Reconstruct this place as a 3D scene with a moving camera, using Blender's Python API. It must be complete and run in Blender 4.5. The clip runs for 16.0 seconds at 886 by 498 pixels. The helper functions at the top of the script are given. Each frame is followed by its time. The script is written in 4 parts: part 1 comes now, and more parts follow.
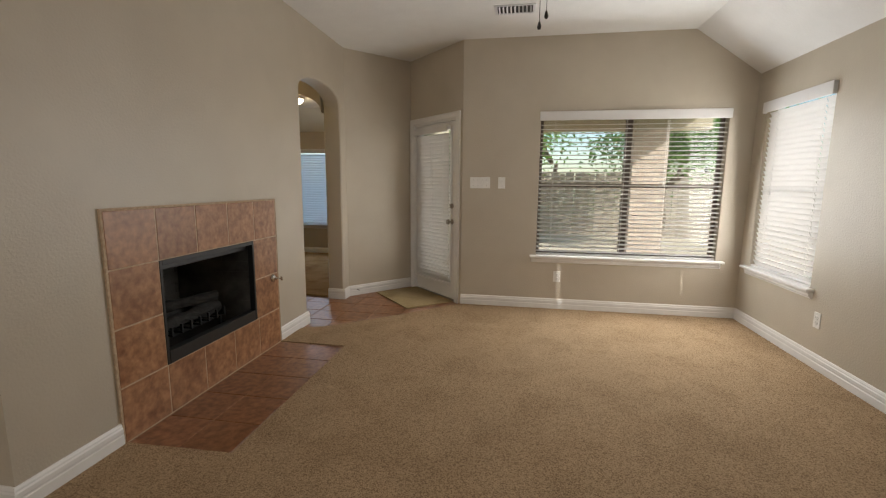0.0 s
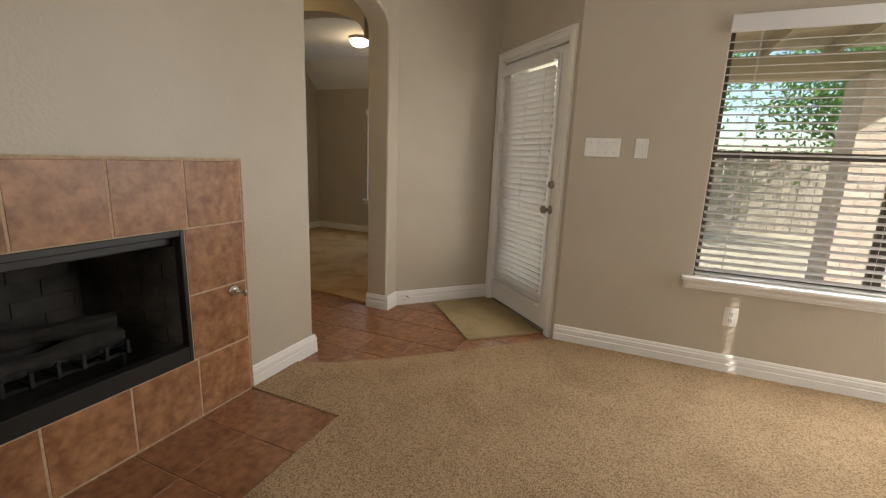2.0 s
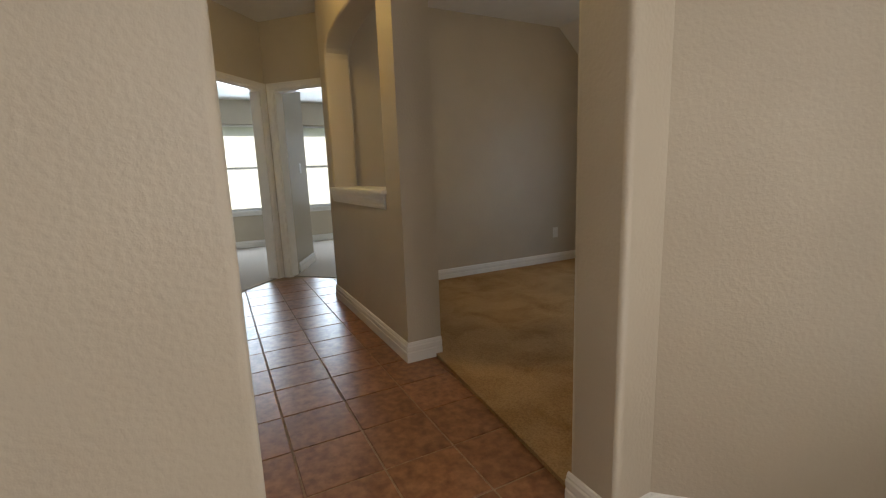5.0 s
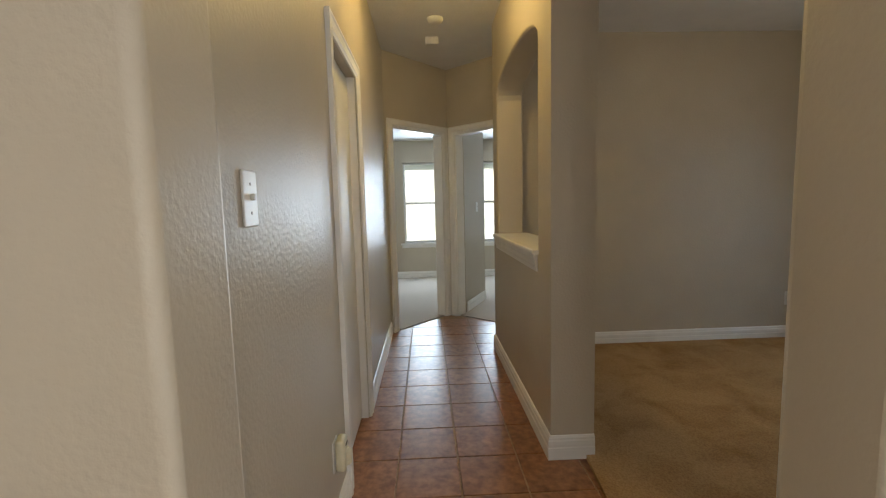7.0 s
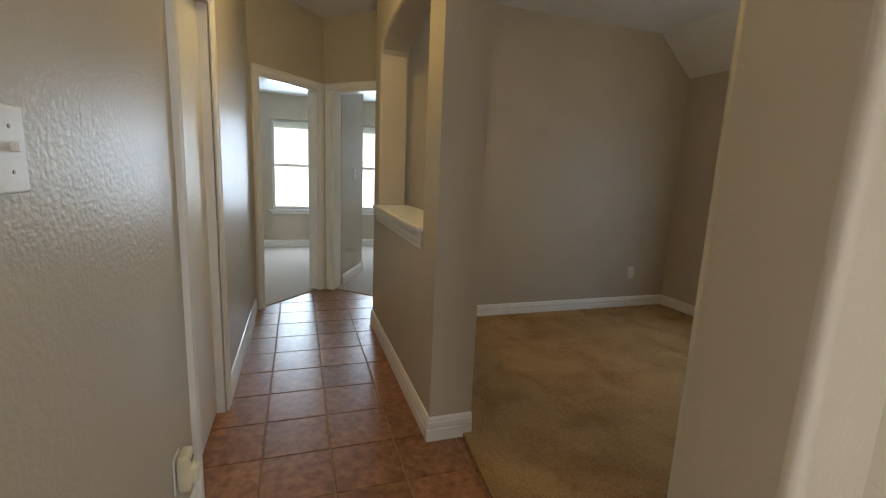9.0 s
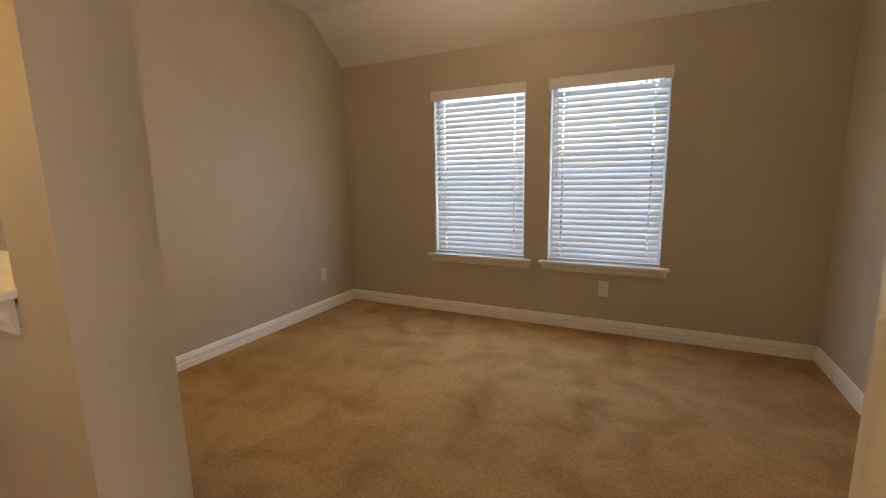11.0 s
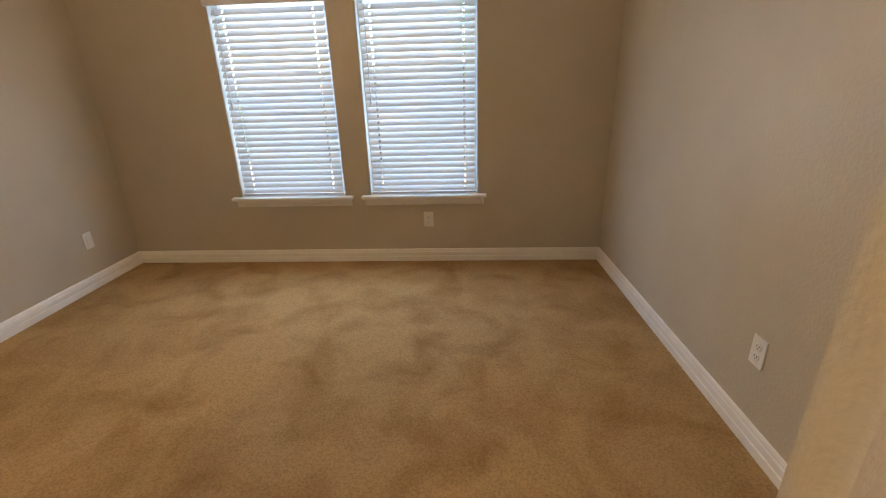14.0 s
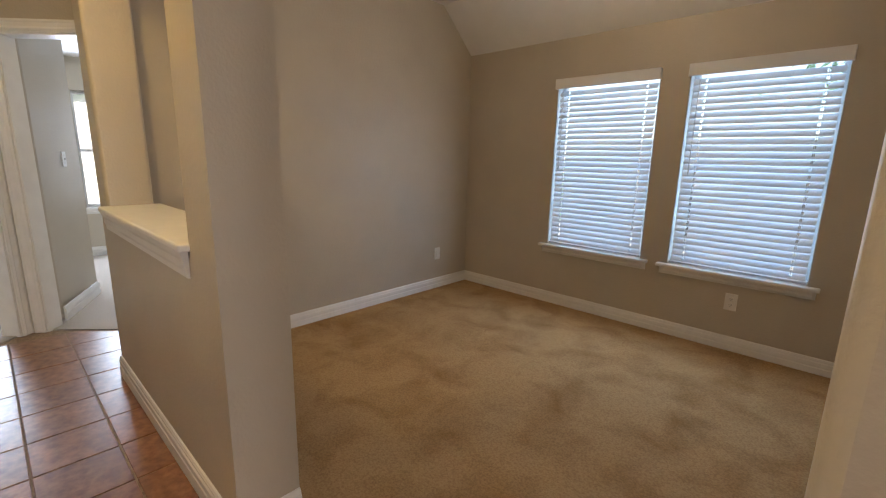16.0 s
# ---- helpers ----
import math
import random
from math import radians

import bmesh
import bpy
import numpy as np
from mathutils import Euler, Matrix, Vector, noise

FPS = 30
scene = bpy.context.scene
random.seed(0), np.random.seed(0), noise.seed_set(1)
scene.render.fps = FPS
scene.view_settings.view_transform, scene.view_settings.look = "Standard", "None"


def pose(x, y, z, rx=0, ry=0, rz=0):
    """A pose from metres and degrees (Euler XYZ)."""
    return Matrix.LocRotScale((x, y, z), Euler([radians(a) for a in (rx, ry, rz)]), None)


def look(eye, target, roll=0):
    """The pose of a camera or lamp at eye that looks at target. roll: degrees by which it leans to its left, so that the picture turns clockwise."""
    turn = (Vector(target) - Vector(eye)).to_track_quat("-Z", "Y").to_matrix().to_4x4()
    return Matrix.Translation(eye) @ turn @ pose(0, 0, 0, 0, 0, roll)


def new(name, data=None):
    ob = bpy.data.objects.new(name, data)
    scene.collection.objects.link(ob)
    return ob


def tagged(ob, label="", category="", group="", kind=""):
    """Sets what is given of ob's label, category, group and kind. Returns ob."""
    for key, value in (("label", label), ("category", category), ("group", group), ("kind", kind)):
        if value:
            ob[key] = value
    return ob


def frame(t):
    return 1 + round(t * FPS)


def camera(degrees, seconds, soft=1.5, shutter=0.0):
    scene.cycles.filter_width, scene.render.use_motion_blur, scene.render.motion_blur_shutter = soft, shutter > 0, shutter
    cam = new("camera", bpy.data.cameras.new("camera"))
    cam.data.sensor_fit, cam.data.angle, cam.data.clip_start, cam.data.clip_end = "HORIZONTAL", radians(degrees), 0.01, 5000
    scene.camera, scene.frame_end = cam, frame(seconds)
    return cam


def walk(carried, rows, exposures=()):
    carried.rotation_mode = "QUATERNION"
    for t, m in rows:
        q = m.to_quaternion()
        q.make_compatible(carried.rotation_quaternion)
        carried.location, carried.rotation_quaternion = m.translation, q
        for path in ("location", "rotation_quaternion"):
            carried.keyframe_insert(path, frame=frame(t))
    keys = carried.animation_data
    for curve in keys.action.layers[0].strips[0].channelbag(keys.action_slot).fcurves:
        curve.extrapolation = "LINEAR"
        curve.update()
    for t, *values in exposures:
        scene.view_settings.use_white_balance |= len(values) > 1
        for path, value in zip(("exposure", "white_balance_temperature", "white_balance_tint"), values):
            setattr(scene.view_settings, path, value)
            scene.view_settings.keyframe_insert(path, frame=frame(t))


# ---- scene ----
cam = camera(91.1, 16.0, 1.2)
PATH = [
    (0, (-0.024, 0.046, 1.322), (-0.356, 1.995, 1.024), 0.5),
    (0.5, (0.026, 0.382, 1.276), (-0.333, 2.308, 0.874), 1.6),
    (1, (0.02, 0.851, 1.291), (-0.342, 2.778, 0.896), -1.3),
    (1.5, (-0.055, 1.309, 1.269), (-0.621, 3.186, 0.876), 2.6),
    (2, (-0.212, 1.715, 1.227), (-0.984, 3.514, 0.82), 2.2),
    (2.5, (-0.349, 2.19, 1.214), (-1.241, 3.933, 0.804), -0.4),
    (3, (-0.512, 2.591, 1.233), (-1.57, 4.231, 0.797), 0.7),
    (3.5, (-0.713, 2.945, 1.248), (-1.838, 4.535, 0.795), -0.3),
    (4, (-0.947, 3.25, 1.23), (-2.178, 4.759, 0.777), -1.2),
    (4.5, (-1.112, 3.539, 1.221), (-2.559, 4.842, 0.764), -0.7),
    (5, (-1.196, 3.731, 1.079), (-2.948, 4.632, 0.736), -2.1),
    (5.2, (-1.243, 3.777, 1.099), (-3.092, 4.46, 0.765), -1.8),
    (7.3, (-1.465, 4.066, 1.238), (-3.454, 4.138, 1.036), -1.4),
    (7.5, (-1.476, 4.065, 1.236), (-3.462, 4.188, 1.027), -1.2),
    (8, (-1.524, 4.064, 1.268), (-3.471, 4.451, 1.023), 0.3),
    (8.2, (-1.534, 4.055, 1.257), (-3.464, 4.498, 0.977), 1.1),
    (10.3, (-2.038, 4.091, 1.249), (-3.55, 5.36, 0.926), 1.1),
    (10.5, (-2.124, 4.126, 1.26), (-3.489, 5.551, 0.935), 0.8),
    (11, (-2.309, 4.194, 1.235), (-3.193, 5.957, 0.898), -1.1),
    (11.5, (-2.419, 4.349, 1.25), (-3.056, 6.211, 0.894), -2.2),
    (12, (-2.468, 4.405, 1.303), (-2.768, 6.345, 0.919), -0.5),
    (12.5, (-2.419, 4.384, 1.336), (-2.264, 6.322, 0.865), 0.7),
    (13, (-2.417, 4.396, 1.337), (-2.216, 6.193, 0.483), -0.3),
    (13.5, (-2.41, 4.416, 1.335), (-2.225, 6.134, 0.327), -0.1),
    (14, (-2.373, 4.42, 1.326), (-2.481, 6.285, 0.612), -1.7),
    (14.5, (-2.299, 4.381, 1.315), (-2.912, 6.216, 0.808), 1.5),
    (15, (-2.267, 4.296, 1.295), (-3.258, 5.97, 0.83), 0.6),
    (15.5, (-2.201, 4.201, 1.295), (-3.461, 5.701, 0.893), 0.9),
    (16, (-2.147, 4.208, 1.276), (-3.492, 5.629, 0.863), 1.2),
]
EXPOSURES = [(0, 0.78, 6600, 10), (1.0, 0.72, 6600, 10), (1.5, 0.5, 6600, 10), (2.0, 1.0, 6700, 10), (2.5, 1.15, 6700, 11), (3.0, 1.2, 6700, 11), (3.5, 1.5, 6700, 10), (4.0, 1.35, 6600, 9), (4.5, 1.2, 6600, 11), (5.0, 0.95, 6700, 11), (7.5, 1.15, 6500, 8), (8.2, 1.0, 6400, 8), (10.5, 1.6, 6900, 13), (11.0, 1.82, 8000, 21), (12.0, 1.98, 7900, 21), (13.0, 1.98, 7900, 21), (14.0, 2.12, 7400, 18), (15.0, 1.98, 6600, 16), (15.5, 1.92, 6250, 17), (16.0, 1.82, 6500, 17)]
walk(cam, [(t, look(eye, target, roll)) for t, eye, target, roll in PATH], EXPOSURES)

# ---------- world, sun, large lights ----------
SUN_DIR = Vector((0.739, -0.378, 0.559)).normalized()      # towards the sun
world = bpy.data.worlds.new("sky")
scene.world = world
world.use_nodes = True
wn = world.node_tree.nodes
sky = wn.new("ShaderNodeTexSky")
sky.sky_type = 'NISHITA'
sky.sun_disc = False
sky.sun_elevation = math.asin(SUN_DIR.z)
sky.sun_rotation = math.atan2(SUN_DIR.x, SUN_DIR.y)
wn["Background"].inputs[1].default_value = 0.15
world.node_tree.links.new(sky.outputs[0], wn["Background"].inputs[0])


def lamp(name, kind, energy, colour, m, **settings):
    d = bpy.data.lights.new(name, kind)
    d.energy, d.color = energy, colour
    if "size" in settings:
        d.shape, d.size, d.size_y = 'RECTANGLE', settings["size"][0], settings["size"][1]
    if "radius" in settings:
        d.shadow_soft_size = settings["radius"]
    if "angle" in settings:
        d.angle = settings["angle"]
    ob = new(name, d)
    ob.matrix_world = m
    return ob


lamp("sun", 'SUN', 5.0, (1, 0.95, 0.87), look((0, 0, 0), -SUN_DIR), angle=radians(0.5))
# daylight entering by the window openings, in front of and behind the blinds
lamp("window_light_north", 'AREA', 19, (0.95, 0.98, 1.0), look((1.06, 4.605, 1.31), (1.06, 3.0, 1.1)), size=(1.65, 1.35))
lamp("window_light_east", 'AREA', 11, (1.0, 0.98, 0.95), look((2.055, 4.11, 1.31), (0.5, 4.11, 1.2)), size=(0.8, 1.35))
lamp("window_light_door", 'AREA', 2.5, (1.0, 0.97, 0.92), look((-1.03, 4.93, 1.1), (-1.678, 4.17, 1.1)), size=(0.5, 1.6))
lamp("window_light_door", 'AREA', 2.2, (1.0, 0.97, 0.94), look((-0.937, 5.09, 1.08), (-1.582, 4.326, 1.08)), size=(0.5, 1.6))
for wx in (-3.68, -2.69):
    lamp("window_light_dining", 'AREA', 4.0, (0.32, 0.61, 1.0), look((wx, 7.674, 1.24), (wx, 5.5, 1.2)), size=(0.76, 1.3))
    lamp("window_light_dining", 'AREA', 1.35, (0.88, 0.94, 1.0), look((wx, 7.522, 1.24), (wx, 5.5, 1.2)), size=(0.76, 1.3))
for wy in (4.15, 5.48):
    lamp("window_light_room", 'AREA', 22, (0.66, 0.82, 1.0), look((-8.70, wy, 1.27), (-6.0, wy, 1.1)), size=(0.85, 1.2))
# added fill lamp behind the walker; the south wall has no opening
lamp("window_light_south", 'AREA', 29, (1.0, 0.97, 0.92), look((-1.2, -3.85, 1.35), (-1.2, 0, 1.2)), size=(2.6, 1.7))
lamp("hall_lamp", 'POINT', 6.0, (1.0, 0.70, 0.20), pose(-3.85, 4.15, 2.50), radius=0.09)
lamp("dining_lamp", 'POINT', 2.0, (1.0, 0.72, 0.36), pose(-3.35, 6.32, 2.40), radius=0.09)

# ---------- materials ----------


def material(name, colour, rough=0.6, metal=0.0, dark=None, grain=40.0, bump=0.0, bump_scale=None, stain=None, stain_scale=1.5,
             detail=6.0, spec=0.5, vary=0.0, stain_mix=(0.45, 0.7), ramp_at=(0.33, 0.67)):
    """A surface with colour grain at a fine scale, stains at a large one, and relief."""
    m = bpy.data.materials.new(name)
    m.use_nodes = True
    n, l = m.node_tree.nodes, m.node_tree.links
    b = n["Principled BSDF"]
    b.inputs["Roughness"].default_value = rough
    b.inputs["Metallic"].default_value = metal
    b.inputs["Specular IOR Level"].default_value = spec
    co = n.new("ShaderNodeTexCoord")
    geo = n.new("ShaderNodeNewGeometry")
    at = geo.outputs["Position"]
    if vary:
        info = n.new("ShaderNodeObjectInfo")
        push = n.new("ShaderNodeVectorMath")
        push.operation = 'MULTIPLY_ADD'
        l.new(info.outputs["Random"], push.inputs[0])
        push.inputs[1].default_value = (17, 31, 11)
        l.new(geo.outputs["Position"], push.inputs[2])
        at = push.outputs[0]
    tex = n.new("ShaderNodeTexNoise")
    tex.inputs["Scale"].default_value, tex.inputs["Detail"].default_value = grain, detail
    l.new(at, tex.inputs["Vector"])
    ramp = n.new("ShaderNodeValToRGB")
    d = dark or tuple(c * 0.86 for c in colour)
    ramp.color_ramp.elements[0].position, ramp.color_ramp.elements[1].position = ramp_at
    ramp.color_ramp.elements[0].color, ramp.color_ramp.elements[1].color = (*d, 1), (*colour, 1)
    l.new(tex.outputs["Fac"], ramp.inputs[0])
    out = ramp.outputs[0]
    if stain:
        big = n.new("ShaderNodeTexNoise")
        big.inputs["Scale"].default_value, big.inputs["Detail"].default_value = stain_scale, 5
        big.inputs["Distortion"].default_value = 0.6
        l.new(at, big.inputs["Vector"])
        r2 = n.new("ShaderNodeValToRGB")
        r2.color_ramp.elements[0].position, r2.color_ramp.elements[1].position = stain_mix
        l.new(big.outputs["Fac"], r2.inputs[0])
        mix = n.new("ShaderNodeMix")
        mix.data_type = 'RGBA'
        mix.blend_type = 'MULTIPLY'
        l.new(r2.outputs[0], mix.inputs["Factor"])
        l.new(out, mix.inputs[6])
        mix.inputs[7].default_value = (*stain, 1)
        out = mix.outputs[2]
    if vary:
        hsv = n.new("ShaderNodeHueSaturation")
        span = n.new("ShaderNodeMapRange")
        span.inputs[3].default_value, span.inputs[4].default_value = 1 - vary, 1 + vary
        l.new(info.outputs["Random"], span.inputs[0])
        l.new(span.outputs[0], hsv.inputs["Value"])
        l.new(out, hsv.inputs["Color"])
        out = hsv.outputs[0]
    l.new(out, b.inputs["Base Color"])
    if bump:
        t2 = n.new("ShaderNodeTexNoise")
        t2.inputs["Scale"].default_value, t2.inputs["Detail"].default_value = bump_scale or grain, 3
        l.new(at, t2.inputs["Vector"])
        bn = n.new("ShaderNodeBump")
        bn.inputs["Strength"].default_value, bn.inputs["Distance"].default_value = bump, 0.004
        l.new(t2.outputs["Fac"], bn.inputs["Height"])
        l.new(bn.outputs[0], b.inputs["Normal"])
    return m


WALL = material("wall_paint", (0.51, 0.45, 0.36), 0.42, dark=(0.48, 0.42, 0.335), grain=3, bump=0.42, bump_scale=85, stain=(0.95, 0.95, 0.94))
CEIL = material("ceiling_paint", (0.80, 0.79, 0.77), 0.85, dark=(0.77, 0.76, 0.74), grain=6, bump=0.5, bump_scale=60)
TRIM = material("white_trim_paint", (0.80, 0.78, 0.75), 0.35, dark=(0.76, 0.74, 0.71), grain=12, bump=0.04, bump_scale=30)
DOORP = material("door_paint", (0.78, 0.76, 0.73), 0.38, dark=(0.74, 0.72, 0.69), grain=7, bump=0.05, bump_scale=25)
CARPET = material("beige_carpet", (0.50, 0.352, 0.215), 0.95, dark=(0.215, 0.142, 0.080), grain=155, bump=1.0, bump_scale=210, ramp_at=(0.33, 0.60), stain=(0.84, 0.82, 0.80), stain_scale=3.2, spec=0.1)
CARPET2 = material("worn_carpet", (0.46, 0.30, 0.148), 0.95, dark=(0.345, 0.218, 0.103), ramp_at=(0.34, 0.62), grain=120, bump=0.8, bump_scale=170, stain=(0.68, 0.60, 0.50), stain_scale=3.3, spec=0.1, stain_mix=(0.42, 0.72))
CARPET3 = material("grey_carpet", (0.46, 0.40, 0.34), 0.95, dark=(0.38, 0.33, 0.28), grain=130, bump=0.8, bump_scale=170, spec=0.1)
MATC = material("carpet_offcut", (0.40, 0.31, 0.18), 0.95, dark=(0.29, 0.22, 0.12), grain=120, bump=1.0, bump_scale=170, stain=(0.82, 0.8, 0.74), stain_scale=4, spec=0.1)
TILE = material("terracotta_floor_tile", (0.36, 0.170, 0.080), 0.33, dark=(0.195, 0.082, 0.037), grain=26, bump=0.10, bump_scale=22, stain=(0.74, 0.68, 0.62), stain_scale=9, vary=0.10)
FTILE = material("terracotta_wall_tile", (0.43, 0.220, 0.106), 0.40, dark=(0.250, 0.112, 0.050), grain=26, bump=0.10, bump_scale=25, stain=(0.66, 0.58, 0.52), stain_scale=9, vary=0.08)
GROUT = material("grout", (0.56, 0.42, 0.29), 0.9, dark=(0.42, 0.30, 0.20), grain=60, bump=0.2)
DGROUT = material("dark_grout", (0.40, 0.28, 0.18), 0.9, dark=(0.26, 0.175, 0.11), grain=50, bump=0.2)
BLACK = material("black_steel", (0.012, 0.012, 0.012), 0.4, dark=(0.008, 0.008, 0.008), grain=30)
SOOT = material("sooty_firebrick", (0.085, 0.080, 0.072), 0.85, dark=(0.012, 0.011, 0.010), grain=5, bump=0.5, bump_scale=40)
ASH = material("ash_log", (0.03, 0.027, 0.024), 0.9, dark=(0.012, 0.011, 0.010), grain=18, bump=1.0, bump_scale=25)
CHROME = material("chrome", (0.62, 0.60, 0.57), 0.18, 1.0, grain=20)
NICKEL = material("tarnished_nickel", (0.36, 0.31, 0.26), 0.28, 1.0, grain=30)
SLAT = material("white_blind_slat", (0.82, 0.80, 0.78), 0.38, dark=(0.80, 0.78, 0.76), grain=6)
PLATE = material("white_plastic", (0.80, 0.78, 0.74), 0.3, grain=10)
CREAM = material("cream_plastic", (0.72, 0.66, 0.48), 0.35, grain=14)
# near-black: shade of slots and vent put into colour; also the dark pulls
SLOT = material("dark_slot", (0.03, 0.028, 0.025), 0.6)
BRONZE = material("bronze_aluminium", (0.12, 0.095, 0.075), 0.4, 0.3, grain=25)
WHITEF = material("white_vinyl", (0.78, 0.78, 0.78), 0.4, grain=10)
CONCRETE = material("patio_concrete", (0.50, 0.46, 0.41), 0.9, dark=(0.40, 0.37, 0.33), grain=14, bump=0.3, stain=(0.75, 0.73, 0.7), stain_scale=1.2)
BRICK = material("pale_pink_brick", (0.70, 0.58, 0.50), 0.9, dark=(0.55, 0.43, 0.36), grain=18, bump=0.3, vary=0.14)
MORTAR = material("mortar", (0.62, 0.57, 0.52), 0.95, grain=40)
PATIOWOOD = material("tan_painted_wood", (0.56, 0.48, 0.36), 0.7, dark=(0.48, 0.41, 0.3), grain=8, bump=0.1)
FENCE = material("weathered_cedar", (0.46, 0.40, 0.34), 0.9, dark=(0.30, 0.25, 0.205), grain=14, bump=0.4, vary=0.16)
GRASS = material("lawn", (0.10, 0.15, 0.045), 0.95, dark=(0.05, 0.085, 0.02), grain=30, bump=1.0, bump_scale=60, stain=(0.9, 0.8, 0.55), stain_scale=0.8)
BARK = material("bark", (0.16, 0.12, 0.085), 0.95, dark=(0.07, 0.05, 0.035), grain=25, bump=1.0, bump_scale=30)
LEAF = material("leaf", (0.20, 0.36, 0.08), 0.45, dark=(0.10, 0.20, 0.04), grain=2.5)
SHINGLE = material("roof_shingle", (0.16, 0.14, 0.125), 0.95, dark=(0.09, 0.08, 0.07), grain=30, bump=0.5)
SIDING = material("pale_siding", (0.72, 0.69, 0.63), 0.8, dark=(0.66, 0.63, 0.58), grain=6)
DUST = material("pale_dry_soil", (0.56, 0.48, 0.38), 0.95, dark=(0.42, 0.35, 0.27), grain=10, bump=0.6, bump_scale=30)


def thin(m, share):
    """Lets a share of the light through a thin plastic or leaf."""
    n, l = m.node_tree.nodes, m.node_tree.links
    b = n["Principled BSDF"]
    tr, mix = n.new("ShaderNodeBsdfTranslucent"), n.new("ShaderNodeMixShader")
    l.new(b.inputs["Base Color"].links[0].from_socket, tr.inputs[0])
    mix.inputs[0].default_value = share
    l.new(b.outputs[0], mix.inputs[1])
    l.new(tr.outputs[0], mix.inputs[2])
    l.new(mix.outputs[0], n["Material Output"].inputs[0])


thin(SLAT, 0.22)
thin(LEAF, 0.5)


def clear_glass(name):
    m = bpy.data.materials.new(name)
    m.use_nodes = True
    n, l = m.node_tree.nodes, m.node_tree.links
    n.remove(n["Principled BSDF"])
    clear, gloss, mix = n.new("ShaderNodeBsdfTransparent"), n.new("ShaderNodeBsdfGlossy"), n.new("ShaderNodeMixShader")
    gloss.inputs["Roughness"].default_value = 0.02
    clear.inputs[0].default_value = (0.93, 0.96, 0.95, 1)
    mix.inputs[0].default_value = 0.06
    l.new(clear.outputs[0], mix.inputs[1])
    l.new(gloss.outputs[0], mix.inputs[2])
    l.new(mix.outputs[0], n["Material Output"].inputs[0])
    return m


GLASS = clear_glass("window_glass")


def glow(name, colour, strength):
    m = bpy.data.materials.new(name)
    m.use_nodes = True
    b = m.node_tree.nodes["Principled BSDF"]
    b.inputs["Base Color"].default_value = (*colour, 1)
    b.inputs["Emission Color"].default_value = (*colour, 1)
    b.inputs["Emission Strength"].default_value = strength
    return m


LAMPGLASS = glow("lit_lamp_glass", (1.0, 0.86, 0.62), 5.0)

# ---------- mesh helpers ----------


def mesh_of(name, bm, mat, smooth=False):
    bmesh.ops.recalc_face_normals(bm, faces=bm.faces[:])
    me = bpy.data.meshes.new(name)
    bm.to_mesh(me)
    bm.free()
    me.materials.append(mat)
    if smooth:
        for p in me.polygons:
            p.use_smooth = True
    return me


def part(name, bm, mat, parent=None, label="", smooth=False):
    ob = new(name, mesh_of(name, bm, mat, smooth))
    if parent is not None:
        ob.parent = parent
    if label:
        ob["label"] = label
    return ob


def piece(name, me, parent, m):
    ob = new(name, me)
    ob.parent = parent
    ob.matrix_basis = m
    return ob


def structure(ob, label, category):
    return tagged(ob, label, category, "", "structure")


def add_box(bm, x0, y0, z0, x1, y1, z1, bevel=0.0, seg=2, m=None):
    made = bmesh.ops.create_cube(bm, size=1.0)["verts"]
    bmesh.ops.scale(bm, vec=(abs(x1 - x0), abs(y1 - y0), abs(z1 - z0)), verts=made)
    bmesh.ops.translate(bm, vec=((x0 + x1) / 2, (y0 + y1) / 2, (z0 + z1) / 2), verts=made)
    if m is not None:
        bmesh.ops.transform(bm, matrix=m, verts=made)
    if bevel:
        edges = list({e for v in made for e in v.link_edges})
        bmesh.ops.bevel(bm, geom=edges, offset=bevel, segments=seg, profile=0.5, affect='EDGES')
    return bm


def box(*a, **k):
    return add_box(bmesh.new(), *a, **k)


def add_lathe(bm, profile, n=24, m=None):
    """A turned body: (radius, height) pairs round z."""
    rings = []
    for r, z in profile:
        rings.append([bm.verts.new((r * math.cos(2 * math.pi * i / n), r * math.sin(2 * math.pi * i / n), z)) for i in range(n)])
    for a, b in zip(rings, rings[1:]):
        for i in range(n):
            bm.faces.new((a[i], a[(i + 1) % n], b[(i + 1) % n], b[i]))
    bm.faces.new(rings[0][::-1])
    bm.faces.new(rings[-1])
    if m is not None:
        bmesh.ops.transform(bm, matrix=m, verts=[v for r in rings for v in r])
    return bm


def lathe(profile, n=24, m=None):
    return add_lathe(bmesh.new(), profile, n, m)


def prism(points, z0, z1):
    bm = bmesh.new()
    lo = [bm.verts.new((x, y, z0)) for x, y in points]
    hi = [bm.verts.new((x, y, z1)) for x, y in points]
    n = len(points)
    bm.faces.new(hi)
    bm.faces.new(lo[::-1])
    for i in range(n):
        bm.faces.new((lo[i], lo[(i + 1) % n], hi[(i + 1) % n], hi[i]))
    return bm


def frame_along(a, b):
    """Local x from a to b, local y to the left of it, z up."""
    return pose(a[0], a[1], 0, 0, 0, math.degrees(math.atan2(b[1] - a[1], b[0] - a[0])))


def rect(u0, u1, z0, z1):
    return [(u0, z0), (u1, z0), (u1, z1), (u0, z1)]


def arched(u0, u1, z0, spring, rise, n=18):
    """A loop with a flat-elliptic head."""
    c, h = (u0 + u1) / 2, (u1 - u0) / 2
    head = [(c + h * math.cos(math.pi * i / n), spring + rise * math.sin(math.pi * i / n) ** 0.85) for i in range(n + 1)]
    return [(u0, z0), (u1, z0)] + head


